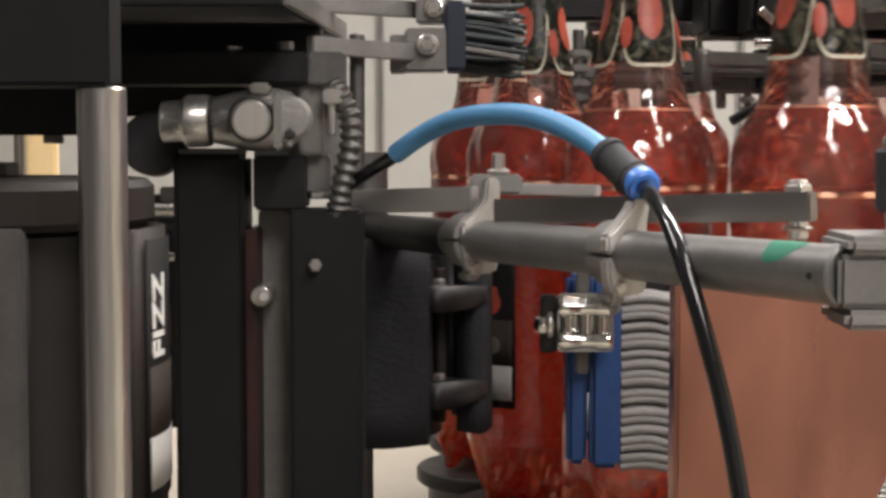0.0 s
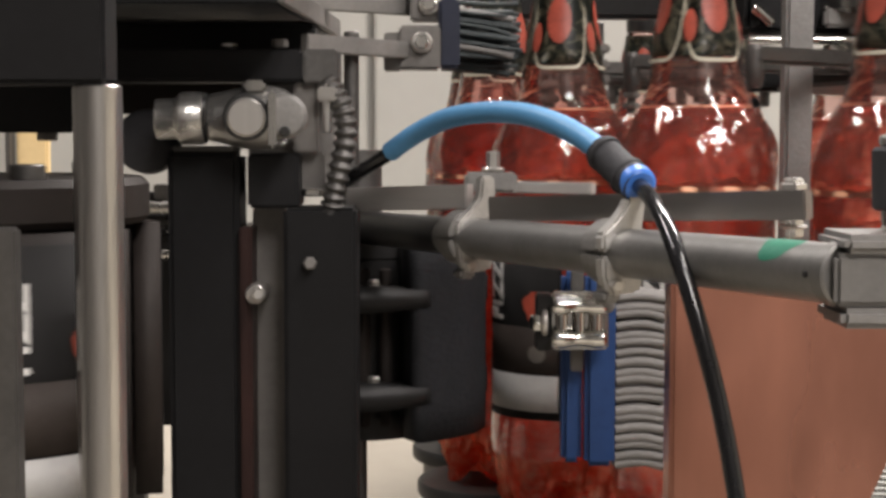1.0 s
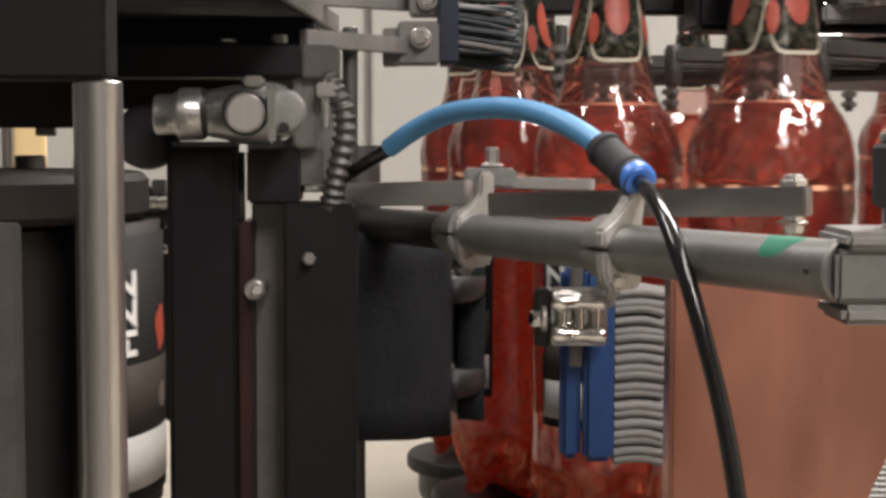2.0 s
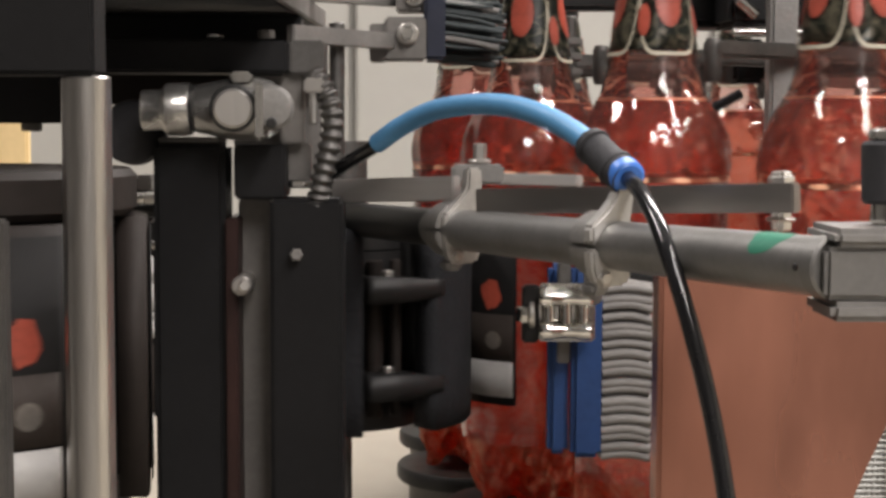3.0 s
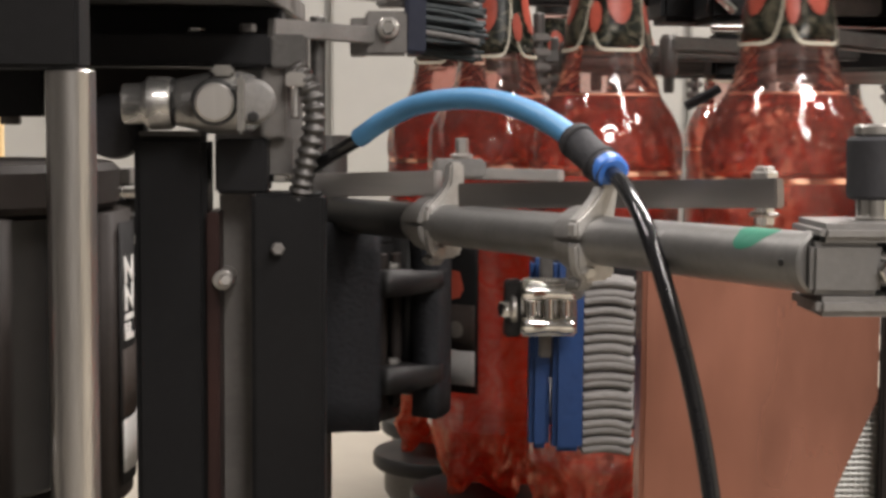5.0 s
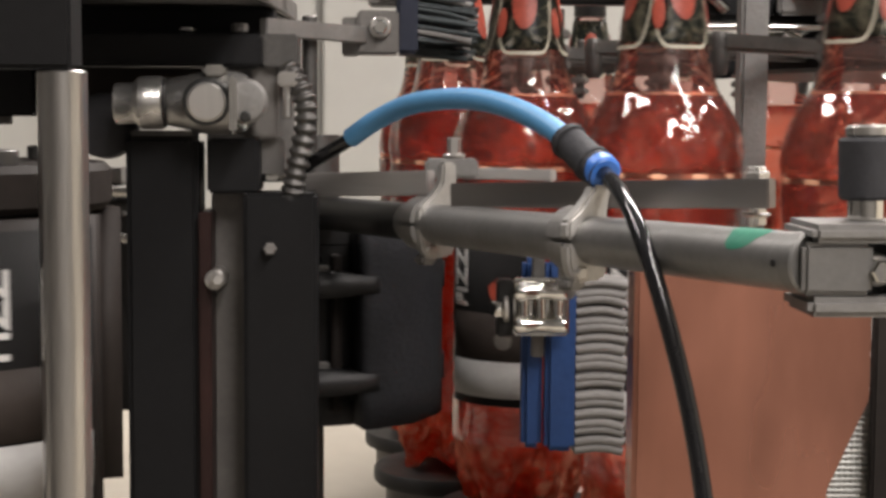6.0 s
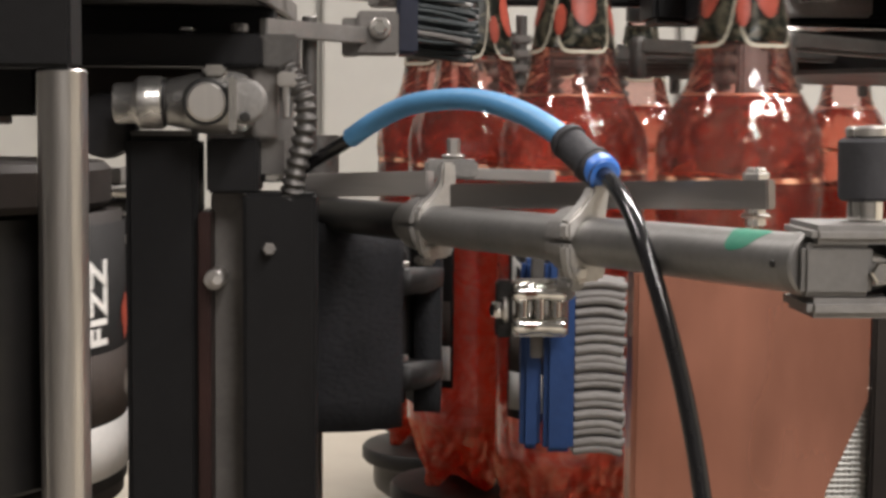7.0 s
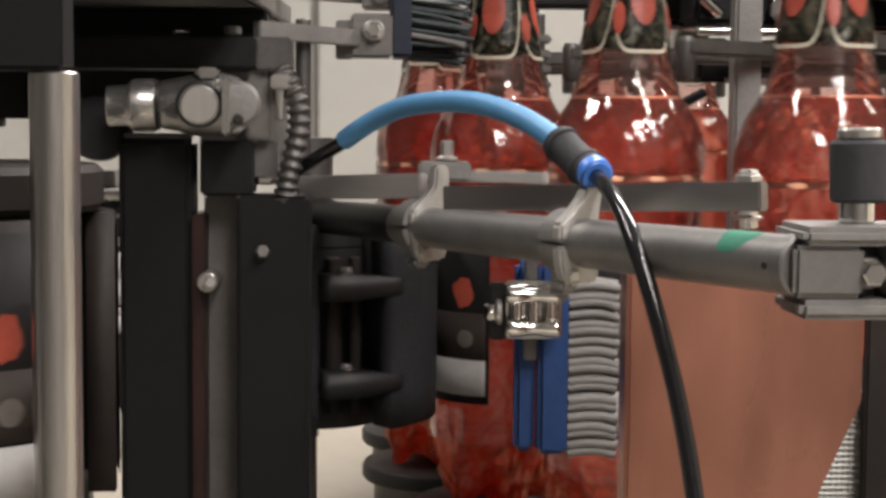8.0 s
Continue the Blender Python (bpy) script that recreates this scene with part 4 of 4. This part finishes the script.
# ---- wiping brush, chrome clip and guard panel ----
def brush_and_guard():
    o = thing("wiping_brush", (0.0881, 0.755, 1.1778), "blue wiping brush with white bristle stack", "brush")
    for lo, hi in (((0.061, 0.752, 1.1378), (0.0712, 0.752, 1.2323)), ((0.0721, 0.748, 1.1369), (0.0871, 0.748, 1.2327))):
        part("brush_back", box(lo, (hi[0], hi[1] + 0.012, hi[2]), 0.0025), BLUE_FOAM, o, "blue brush back")
    z_lo, z_hi = 1.1345, 1.2225
    n = 19
    for k in range(n):
        z = z_lo + (z_hi - z_lo) * (k + 0.5) / n
        half = (z_hi - z_lo) / n * 0.57
        x0, x1 = 0.0875, 0.1130
        # a row of fine hairs bundled side by side
        tuft = []
        for h in range(9):
            y = 0.7525 + 0.0025 * h
            end = x1 - 0.0022 * random.random()
            z1 = z + half * random.uniform(-0.35, 0.35)
            tuft.append(hose([(x0, y, z1 - 0.0004), (x0 + 0.008, y, z1 + 0.0007), (x0 + 0.016, y, z1 + 0.0006), (end, y, z1 - 0.0012 + 0.0008 * random.uniform(-1, 1))], half * random.uniform(0.72, 1.0), 8, 4))
        bm = joined(*tuft)
        part("bristle_tuft", bm, BRISTLE, o)
    # hanging rod from the clamp
    part("hanger", rod((0.0766, 0.7, 1.2411), (0.0806, 0.735, 1.2178), 0.0045), CAST, o)
    part("strap", box(((0.0643, 0.745, 1.1849)[0], 0.742, (0.0643, 0.745, 1.1849)[2]), ((0.0706, 0.745, 1.2346)[0], 0.746, (0.0706, 0.745, 1.2346)[2]), 0.0008), DULL, o)

    c = thing("chrome_clip", (0.0665, 0.735, 1.2097), "shiny chrome clip screwed to the brush back", "clip")
    lo, hi = (0.0546, 0.737, 1.1962), (0.0822, 0.741, 1.2245)
    part("clip_plate", box(lo, hi, 0.0012), CHROME, c)
    for p, q in (((0.0548, 0.731, 1.2183), (0.0801, 0.731, 1.2183)), ((0.0549, 0.731, 1.2026), (0.0802, 0.731, 1.2026))):
        part("clip_barrel", lathe([(0.0034, 0), (0.0046, 0.0012), (0.0047, 0.0055), (0.0038, 0.0090), (0.0036, 0.0127), (0.0038, 0.0163), (0.0047, 0.0198), (0.0046, 0.0241), (0.0034, 0.0253)], 24, p, aligned(p, q)), CHROME, c)
    for p, q in (((0.0592, 0.732, 1.2174), (0.0593, 0.732, 1.2033)), ((0.0673, 0.732, 1.2174), (0.0674, 0.732, 1.2033)), ((0.0754, 0.732, 1.2174), (0.0755, 0.732, 1.2033))):
        part("clip_rib", rod(p, q, 0.0028, 16), CHROME, c)
    part("clip_side", box(((0.0469, 0.735, 1.196)[0], .735, (0.0469, 0.735, 1.196)[2]), ((0.0548, 0.745, 1.2236)[0], .745, (0.0548, 0.745, 1.2236)[2]), 0.001), BLACK_PAINT, c)
    part("clip_screw", rod((0.0498, 0.736, 1.2096), (0.0448, 0.734, 1.2098), 0.0042, 6), CHROME, c)
    part("clip_washer", rod((0.0526, 0.736, 1.2096), (0.0498, 0.736, 1.2096), 0.0065, 20), STEEL, c)

    # guard panel with a bent left edge and a cut corner
    a, b, d = (0.092, 0.62, 1.195), (0.1919, 0.62, 1.195), 0.62
    top, low = (0.1175, 0.62, 1.2399)[2], (0.119, 0.62, 1.1368)[2]
    x0, x1 = a[0], b[0]
    corner_z, cut_z = (0.187, 0.62, 1.1869)[2], (0.1879, 0.62, 1.1485)[2]
    cut_x = (0.1752, 0.62, 1.1485)[0]
    g = thing("machine_guard", (x0, d, low), "salmon coloured sheet metal machine guard with a cut corner", "guard")
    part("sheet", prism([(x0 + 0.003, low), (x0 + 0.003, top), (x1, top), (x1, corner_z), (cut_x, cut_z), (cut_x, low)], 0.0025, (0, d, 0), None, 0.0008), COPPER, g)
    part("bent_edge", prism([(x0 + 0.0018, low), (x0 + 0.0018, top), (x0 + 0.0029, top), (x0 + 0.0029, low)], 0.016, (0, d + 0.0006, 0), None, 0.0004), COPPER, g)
    part("leg", box((x0 + 0.02, d + 0.004, 0.99), (x1 - 0.05, d + 0.012, low + 0.01), 0.001), DULL, g)
    lo, hi = (0.1946, 0.623, 1.136), (0.2142, 0.623, 1.2407)
    part("stay", box((lo[0], .623, lo[2]), (hi[0], .629, hi[2]), 0.001), BROWN, g, "dark steel stay")
    # woven grey screen behind the cut corner
    m = thing("wire_screen", (0.1912, 0.632, 1.1575), "grey woven wire screen behind the guard panel", "screen")
    sx0, sx1 = (0.1631, 0.632, 1.1575)[0], (0.2287, 0.632, 1.1575)[0]
    sz0, sz1 = (0.1918, 0.632, 1.1313)[2], (0.1905, 0.632, 1.1894)[2]
    part("backing", box((sx0, 0.6335, sz0), (sx1, 0.635, sz1), 0.0004), MESH_GREY, m)
    x = sx0
    while x < sx1:
        part("wire", rod((x, 0.6330, sz0), (x, 0.6330, sz1), 0.0008, 6, 0.0001), MESH_GREY, m)
        x += 0.0024
    z = sz0
    while z < sz1:
        part("wire", rod((sx0, 0.6326, z), (sx1, 0.6326, z), 0.0008, 6, 0.0001), MESH_GREY, m)
        z += 0.0024


brush_and_guard()

# ---- dark frame with posts and the chrome joint ----
def frame_and_posts():
    # head block and overhanging plate
    o = thing("head_block", (-0.1802, 0.72, 1.3418), "black anodised head block with an overhanging plate", "block")
    lo, hi = (-0.201, 0.56, 1.3179), (-0.1203, 0.56, 1.3607)
    part("block", box((lo[0], 0.56, lo[2]), (hi[0], 0.5825, hi[2]), 0.0015), BLACK, o)
    part("rear_beam", box((lo[0] - 0.08, 0.583, lo[2] + 0.004), (-0.153, 0.73, hi[2] + 0.03), 0.0015), BLACK, o)
    z0 = 1.3605
    flat = Matrix(((1, 0, 0, 0), (0, 0, 1, 0), (0, 1, 0, z0), (0, 0, 0, 1)))
    part("plate", prism([(-0.1576, 0.731), (-0.0755, 0.731), (-0.0650, 1.0), (-0.215, 1.0)], 0.0125, (0, 0, 0), flat, 0.001), BLACK, o, "black plate with a bevelled end")
    # Grey strip on the black plate paints the light on its end face.
    part("end_strip", bar((-0.0738, 0.731, z0 + 0.0062), (-0.0633, 1.0, z0 + 0.0062), 0.0118, 0.003), GREY_STEEL, o, "plate end, grey for the light on it")
    part("top_cover", box((-0.24, 0.731, z0 + 0.0128), (-0.085, 0.99, z0 + 0.045), 0.002), BLACK, o)
    lo, hi = (-0.2004, 0.87, 1.3455), (-0.068, 0.87, 1.3603)
    part("web", box((lo[0], .865, lo[2]), (hi[0], .90, hi[2]), 0.001), BLACK, o)
    part("plate_bolt", rod((-0.1072, 0.8, 1.3435), (-0.1072, 0.8, 1.3464), 0.0045, 6), CHROME, o)
    part("plate_bolt", rod((-0.0821, 0.81, 1.3441), (-0.0821, 0.81, 1.3488), 0.0045, 6), GREY_STEEL, o)

    b = thing("cross_block", (-0.1103, 0.79, 1.3344), "black cross block above the chrome joint", "block")
    lo, hi = (-0.1846, 0.8, 1.3262), (-0.0695, 0.8, 1.3427)
    part("block", box((lo[0], .795, lo[2]), (hi[0], .84, hi[2]), 0.0015), BLACK, b)
    lo, hi = (-0.0693, 0.8, 1.3256), (-0.0517, 0.8, 1.343)
    part("end_block", box((lo[0], .797, lo[2]), (hi[0], .84, hi[2]), 0.0012), DULL, b, "dark grey steel end")
    lo, hi = (-0.2648, 0.86, 1.3001), (-0.1984, 0.86, 1.3282)
    part("back_block", box((lo[0], .86, lo[2]), (hi[0], .89, hi[2]), 0.0015), BLACK, b)
    lo, hi = (-0.1987, 0.86, 1.3107), (-0.1077, 0.86, 1.3282)
    part("back_web", box((lo[0], .862, lo[2]), (hi[0], .885, hi[2]), 0.0015), BROWN, b)
    part("hanging_bolt", rod((-0.2186, 0.87, 1.3007), (-0.2187, 0.87, 1.2956), 0.006, 6), DULL, b)

    # bright round post
    lo, hi = (-0.1254, 0.57, 1.13), (-0.1164, 0.57, 1.3179)
    solid("round_post", rod((lo[0], .57, 0.99), (lo[0], .57, hi[2] - 0.0003), 0.0090, 40), POST_STEEL, "bright brushed steel round post", "post")

    # black posts
    lo, hi = (-0.14, 0.8, 1.0743), (-0.1028, 0.8, 1.2907)
    p = thing("black_post", ((lo[0] + hi[0]) / 2, .81, 0.99), "black square post capped with dark steel", "post")
    part("post", box((lo[0], .80, 0.99), (hi[0], .835, hi[2]), 0.003), BLACK, p)
    part("post_cap", box((lo[0] + 0.002, .801, hi[2]), (hi[0] - 0.002, .834, hi[2] + 0.0025), 0.001), DULL, p)
    lo, hi = (-0.1081, 0.825, 1.0672), (-0.0949, 0.825, 1.2518)
    q = thing("slide_rail", (hi[0], .83, 0.99), "dark steel slide rail, tinted for a red reflection, with a hexagon bolt", "rail")
    part("rail", box((-0.1026, .797, 0.99), (-0.0962, .838, hi[2]), 0.001), RAIL_RED, q)
    lo, hi = (-0.0985, 0.822, 1.0681), (-0.0806, 0.822, 1.2605)
    part("bright_strip", box((lo[0], .822, 0.99), (hi[0], .836, hi[2]), 0.001), GREY_STEEL, q, "dull steel strip")
    part("washer", rod((-0.0945, 0.822, 1.2165), (-0.0940, 0.793, 1.2172), 0.0052, 24), STEEL, q)
    part("hexagon_bolt", rod((-0.0925, 0.793, 1.2172), (-0.0915, 0.785, 1.218), 0.0034, 6), STEEL, q)
    lo, hi = (-0.0791, 0.79, 1.0771), (-0.0416, 0.79, 1.262)
    r = thing("black_post", ((lo[0] + hi[0]) / 2, .80, 0.99), "black square post with a small bolt", "post")
    part("post", box((lo[0], .79, 0.99), (hi[0], .825, hi[2]), 0.002), BLACK, r)
    part("bolt", rod((-0.0658, 0.79, 1.2336), (-0.065, 0.784, 1.2341), 0.0036, 6), GREY_STEEL, r)

    # small black box and bracket under the joint
    lo, hi = (-0.0978, 0.8, 1.2615), (-0.0713, 0.8, 1.2896)
    solid("sensor_box", box((lo[0], .795, lo[2]), (hi[0], .83, hi[2]), 0.0015), BLACK, "small black box under the chrome joint", "box")
    lo, hi = (-0.1032, 0.85, 1.266), (-0.0556, 0.85, 1.3444)
    solid("back_plate", box((lo[0], .845, lo[2]), (hi[0], .852, hi[2]), 0.001), GREY_STEEL, "dull grey steel back plate behind the joint", "plate")
    t = thing("angle_bracket", (-0.0654, 0.8, 1.3001), "grey steel angle bracket with bolts", "bracket")
    lo, hi = (-0.0747, 0.805, 1.2898), (-0.0621, 0.805, 1.3264)
    part("bracket_plate", box((lo[0], .803, lo[2]), (hi[0], .815, hi[2]), 0.0012), GREY_STEEL, t)
    lo, hi = (-0.0722, 0.812, 1.2675), (-0.059, 0.812, 1.29)
    part("bracket_leg", box((lo[0], .812, lo[2]), (hi[0], .822, hi[2]), 0.0012), GREY_STEEL, t)
    part("pin", rod((-0.0568, 0.795, 1.3001), (-0.0567, 0.795, 1.3168), 0.0024, 16), STEEL, t)
    part("pin_head", box(((-0.0614, 0.795, 1.3162)[0], .79, (-0.0614, 0.795, 1.3162)[2]), ((-0.0515, 0.795, 1.3237)[0], .80, (-0.0515, 0.795, 1.3237)[2]), 0.001), STEEL, t)
    part("bolt", rod((-0.0647, 0.8, 1.2674), (-0.0647, 0.8, 1.2715), 0.0058, 6), CHROME, t)

    # chrome clevis joint on a short shaft
    j = thing("chrome_joint", (-0.0978, 0.78, 1.308), "polished chrome clevis joint on a short shaft", "joint")
    part("socket", lathe([(0.0095, 0), (0.0102, 0.0008), (0.0102, 0.0095), (0.0113, 0.011), (0.0133, 0.013), (0.0133, 0.0235), (0.0125, 0.0245)], 36, (-0.1422, 0.785, 1.3069), aligned((-0.1422, 0.785, 1.3069), (-0.1185, 0.785, 1.3075))), POLISHED, j)
    # Black ring gives the groove its shade.
    part("groove", rod((-0.1180, 0.785, 1.3075), (-0.1164, 0.785, 1.3075), 0.0126, 32), CAP_BLACK, j)
    fork = lathe([(0.0118, 0), (0.0130, 0.0015), (0.0138, 0.006), (0.0154, 0.013), (0.0170, 0.020), (0.0176, 0.028), (0.0172, 0.036), (0.0155, 0.0425), (0.0120, 0.047), (0.006, 0.0492)], 40)
    bmesh.ops.scale(fork, verts=fork.verts, vec=(1, 0.92, 0.92))
    bmesh.ops.transform(fork, verts=fork.verts, matrix=Matrix.Translation((-0.1165, 0.787, 1.3078)) @ aligned((0, 0, 0), (1, 0, 0.0)))
    part("fork", fork, POLISHED, j)
    # Another black ring, for the shaded gap between pin and fork.
    part("pin_ring", rod((-0.0952, 0.7705, 1.3079), (-0.0948, 0.7675, 1.3079), 0.0117, 36, 0.001), CAP_BLACK, j, "black ring for the shaded gap round the pin")
    part("pin_face", rod((-0.095, 0.769, 1.3079), (-0.0946, 0.7655, 1.3079), 0.0098, 36, 0.0012), STEEL, j, "flat steel pin head")
    part("lug", box((-0.0836, 0.7630, 1.2925), (-0.0796, 0.7720, 1.3212), 0.0016), CHROME, j)
    part("cheek", lathe([(0.0112, 0), (0.0112, 0.003), (0.0095, 0.0050), (0.004, 0.0056)], 32, (-0.0762, 0.775, 1.3085), aligned((0, 0, 0), (0, -1, 0))), CAST, j)
    part("set_screw", rod((-0.0760, 0.7700, 1.3010), (-0.0758, 0.7672, 1.3008), 0.0028, 16), CAP_BLACK, j)
    part("top_lug", box(((-0.0971, 0.78, 1.321)[0], .773, (-0.0971, 0.78, 1.321)[2]), ((-0.0857, 0.78, 1.3264)[0], .79, (-0.0857, 0.78, 1.3264)[2]), 0.0015), CHROME, j)
    part("knob", lathe([(0.012, 0), (0.0165, 0.002), (0.0175, 0.005), (0.0165, 0.016), (0.014, 0.018)], 32, (-0.1533, 0.83, 1.2955), aligned((0, 0, 0), (0, -1, 0))), RUBBER, j, "black round rubber knob")

    # ribbed conduit
    c = solid("ribbed_conduit", hose([(-0.0571, 0.8, 1.3262), (-0.0528, 0.797, 1.3203), (-0.0481, 0.795, 1.3102), (-0.0472, 0.794, 1.2972), (-0.0499, 0.794, 1.2827), (-0.0529, 0.794, 1.2696), (-0.0548, 0.796, 1.26)], 0.0054, 18, 28, 15, 0.0009), DULL, "dark ribbed cable conduit hanging from the block", "conduit")
    solid("conduit_stay", rod((-0.05, 0.9, 1.2705), (-0.0497, 0.9, 1.3587), 0.0045), DULL, "thin dark steel stay beside the conduit", "stay")

    # side posts and covers far left
    lo, hi = (-0.1657, 0.54, 1.13), (-0.1486, 0.54, 1.2669)
    solid("flat_post", box((lo[0], .54, 0.99), (hi[0], .549, hi[2]), 0.001), DULL, "dull dark steel flat post", "post")
    lo, hi = (-0.3547, 1.12, 1.2272), (-0.1942, 1.12, 1.2572)
    h = thing("glue_unit", (lo[0], 1.13, 0.99), "dark glue unit housing behind the pallet rotor", "glue unit")
    part("beam", box((lo[0], 1.12, lo[2]), (hi[0], 1.15, hi[2]), 0.002), BLACK_PAINT, h)
    for p, q, r in (((-0.233, 1.09, 1.2476), (-0.1811, 1.09, 1.2476), 0.0045), ((-0.2357, 1.1, 1.2136), (-0.1832, 1.1, 1.2136), 0.0035)):
        part("guide_rod", rod(p, q, r), STEEL, h)
    lo, hi = (-0.1996, 1.1, 1.2531), (-0.1894, 1.1, 1.264)
    part("rod_bracket", box((lo[0], 1.09, lo[2]), (hi[0], 1.12, hi[2]), 0.001), GREY_STEEL, h)
    lo, hi = (-0.3585, 1.12, 1.0634), (-0.2098, 1.12, 1.1011)
    part("drip_tray", box((lo[0], 1.08, lo[2]), (hi[0], 1.138, hi[2]), 0.003), BROWN, h, "stained drip tray")
    lo, hi = (-0.3643, 1.14, 1.0823), (-0.1897, 1.14, 1.2272)
    part("housing", box((lo[0], 1.14, lo[2]), (hi[0], 1.18, hi[2]), 0.002), BLACK_PAINT, h)
    for x in (lo[0] + 0.02, hi[0] - 0.05):
        part("leg", box((x, 1.145, 0.99), (x + 0.02, 1.165, lo[2]), 0.001), DULL, h)
    part("pipe_run", rod((-0.2353, 1.1, 1.239), (-0.1829, 1.1, 1.239), 0.006), FINGER, h)


frame_and_posts()

# ---- neck brush on its arm ----
def neck_brush():
    o = thing("neck_brush", (0.0055, 0.94, 1.3579), "navy neck brush block with dark and white bristles on a steel arm", "brush")
    lo, hi = (-0.023, 0.93, 1.3379), (0.002, 0.93, 1.364)
    part("front_plate", box((lo[0], .925, lo[2]), (hi[0], .945, hi[2]), 0.0015), GREY_STEEL, o, "grey steel plate")
    lo, hi = (-0.0164, 0.94, 1.3674), (0.0054, 0.94, 1.3951)
    part("upper_plate", box((lo[0], .938, lo[2]), (hi[0], .955, hi[2]), 0.0015), GREY_STEEL, o, "grey steel plate")
    lo, hi = (0.0007, 0.935, 1.3387), (0.0136, 0.935, 1.3805)
    part("navy_block", box((lo[0], .93, lo[2]), (hi[0], .975, hi[2]), 0.002), NAVY, o, "navy blue block")
    for p in ((-0.0091, 0.925, 1.3537), (-0.0048, 0.938, 1.3774)):
        p = Vector(p)
        part("bolt", rod(p, p - Vector((0, 0.008, 0)), 0.0046, 6), CHROME, o)
        part("washer", rod(p, p - Vector((0, 0.003, 0)), 0.0066, 20), STEEL, o)
    for k in range(60):
        u, v = random.random(), random.random()
        sag = random.uniform(-8, 14)
        d = .935 + 0.035 * v
        a, b = Vector((0.0105, 0.935, 1.3812)), Vector((0.0478, 0.935, 1.3812))
        zz = (0.0105, 0.935, 1.3792)[2] - u * 0.0404
        r = random.uniform(0.0009, 0.0022)
        part("bristle_tuft", hose([(a.x, d, zz), (a.x * 0.5 + b.x * 0.5, d + 0.004, zz - 0.002 + sag * 0.00008), (b.x + random.uniform(-0.006, 0.004), d + 0.006, zz - 0.004 + sag * 0.0003)], r, 7, 5), BRISTLE_DARK if random.random() < 0.86 else BRISTLE, o)
    arm = thing("brush_arm", (-0.0471, 0.9, 1.3506), "flat steel arm reaching to the neck brush", "arm")
    part("arm", bar((-0.0737, 0.86, 1.3499), (-0.0166, 0.93, 1.3493), 0.0100, 0.006), CAST, arm)
    part("joint_block", box(((-0.0318, 0.93, 1.3372)[0], .928, (-0.0318, 0.93, 1.3372)[2]), ((-0.0216, 0.93, 1.36)[0], .945, (-0.0216, 0.93, 1.36)[2]), 0.001), GREY_STEEL, arm)
    up = thing("brush_arm", (-0.0496, 0.95, 1.3774), "flat steel arm reaching to the neck brush", "arm")
    part("arm", bar((-0.077, 0.9, 1.3762), (-0.0159, 0.955, 1.3767), 0.0100, 0.006), CAST, up)


neck_brush()


# ---- what moves ----
def turning(thing_ob, centre, z, degrees_per_second, start):
    rows = []
    for i in range(33):
        t = 8.0 * i / 32
        rows.append((t, pose(centre.x, centre.y, z, 0, 0, start + degrees_per_second * t)))
    walk(thing_ob, rows)


def motions():
    turning(carousel, CAROUSEL, 0.99, STEP / BEAT, 0.0)
    turning(drum, DRUM, 0.99, -90.0 / BEAT, 33.0)
    turning(rotor, PALLET, 0.99, 360.0 / PALLETS / BEAT, 3.5)
    for k, b in enumerate(bottles):
        rows = []
        for i in range(33):
            t = 8.0 * i / 32
            s = t / BEAT + k
            rows.append((t, bottle_pose((s + 8) % STATIONS - 8)))
        walk(b, rows)


motions()
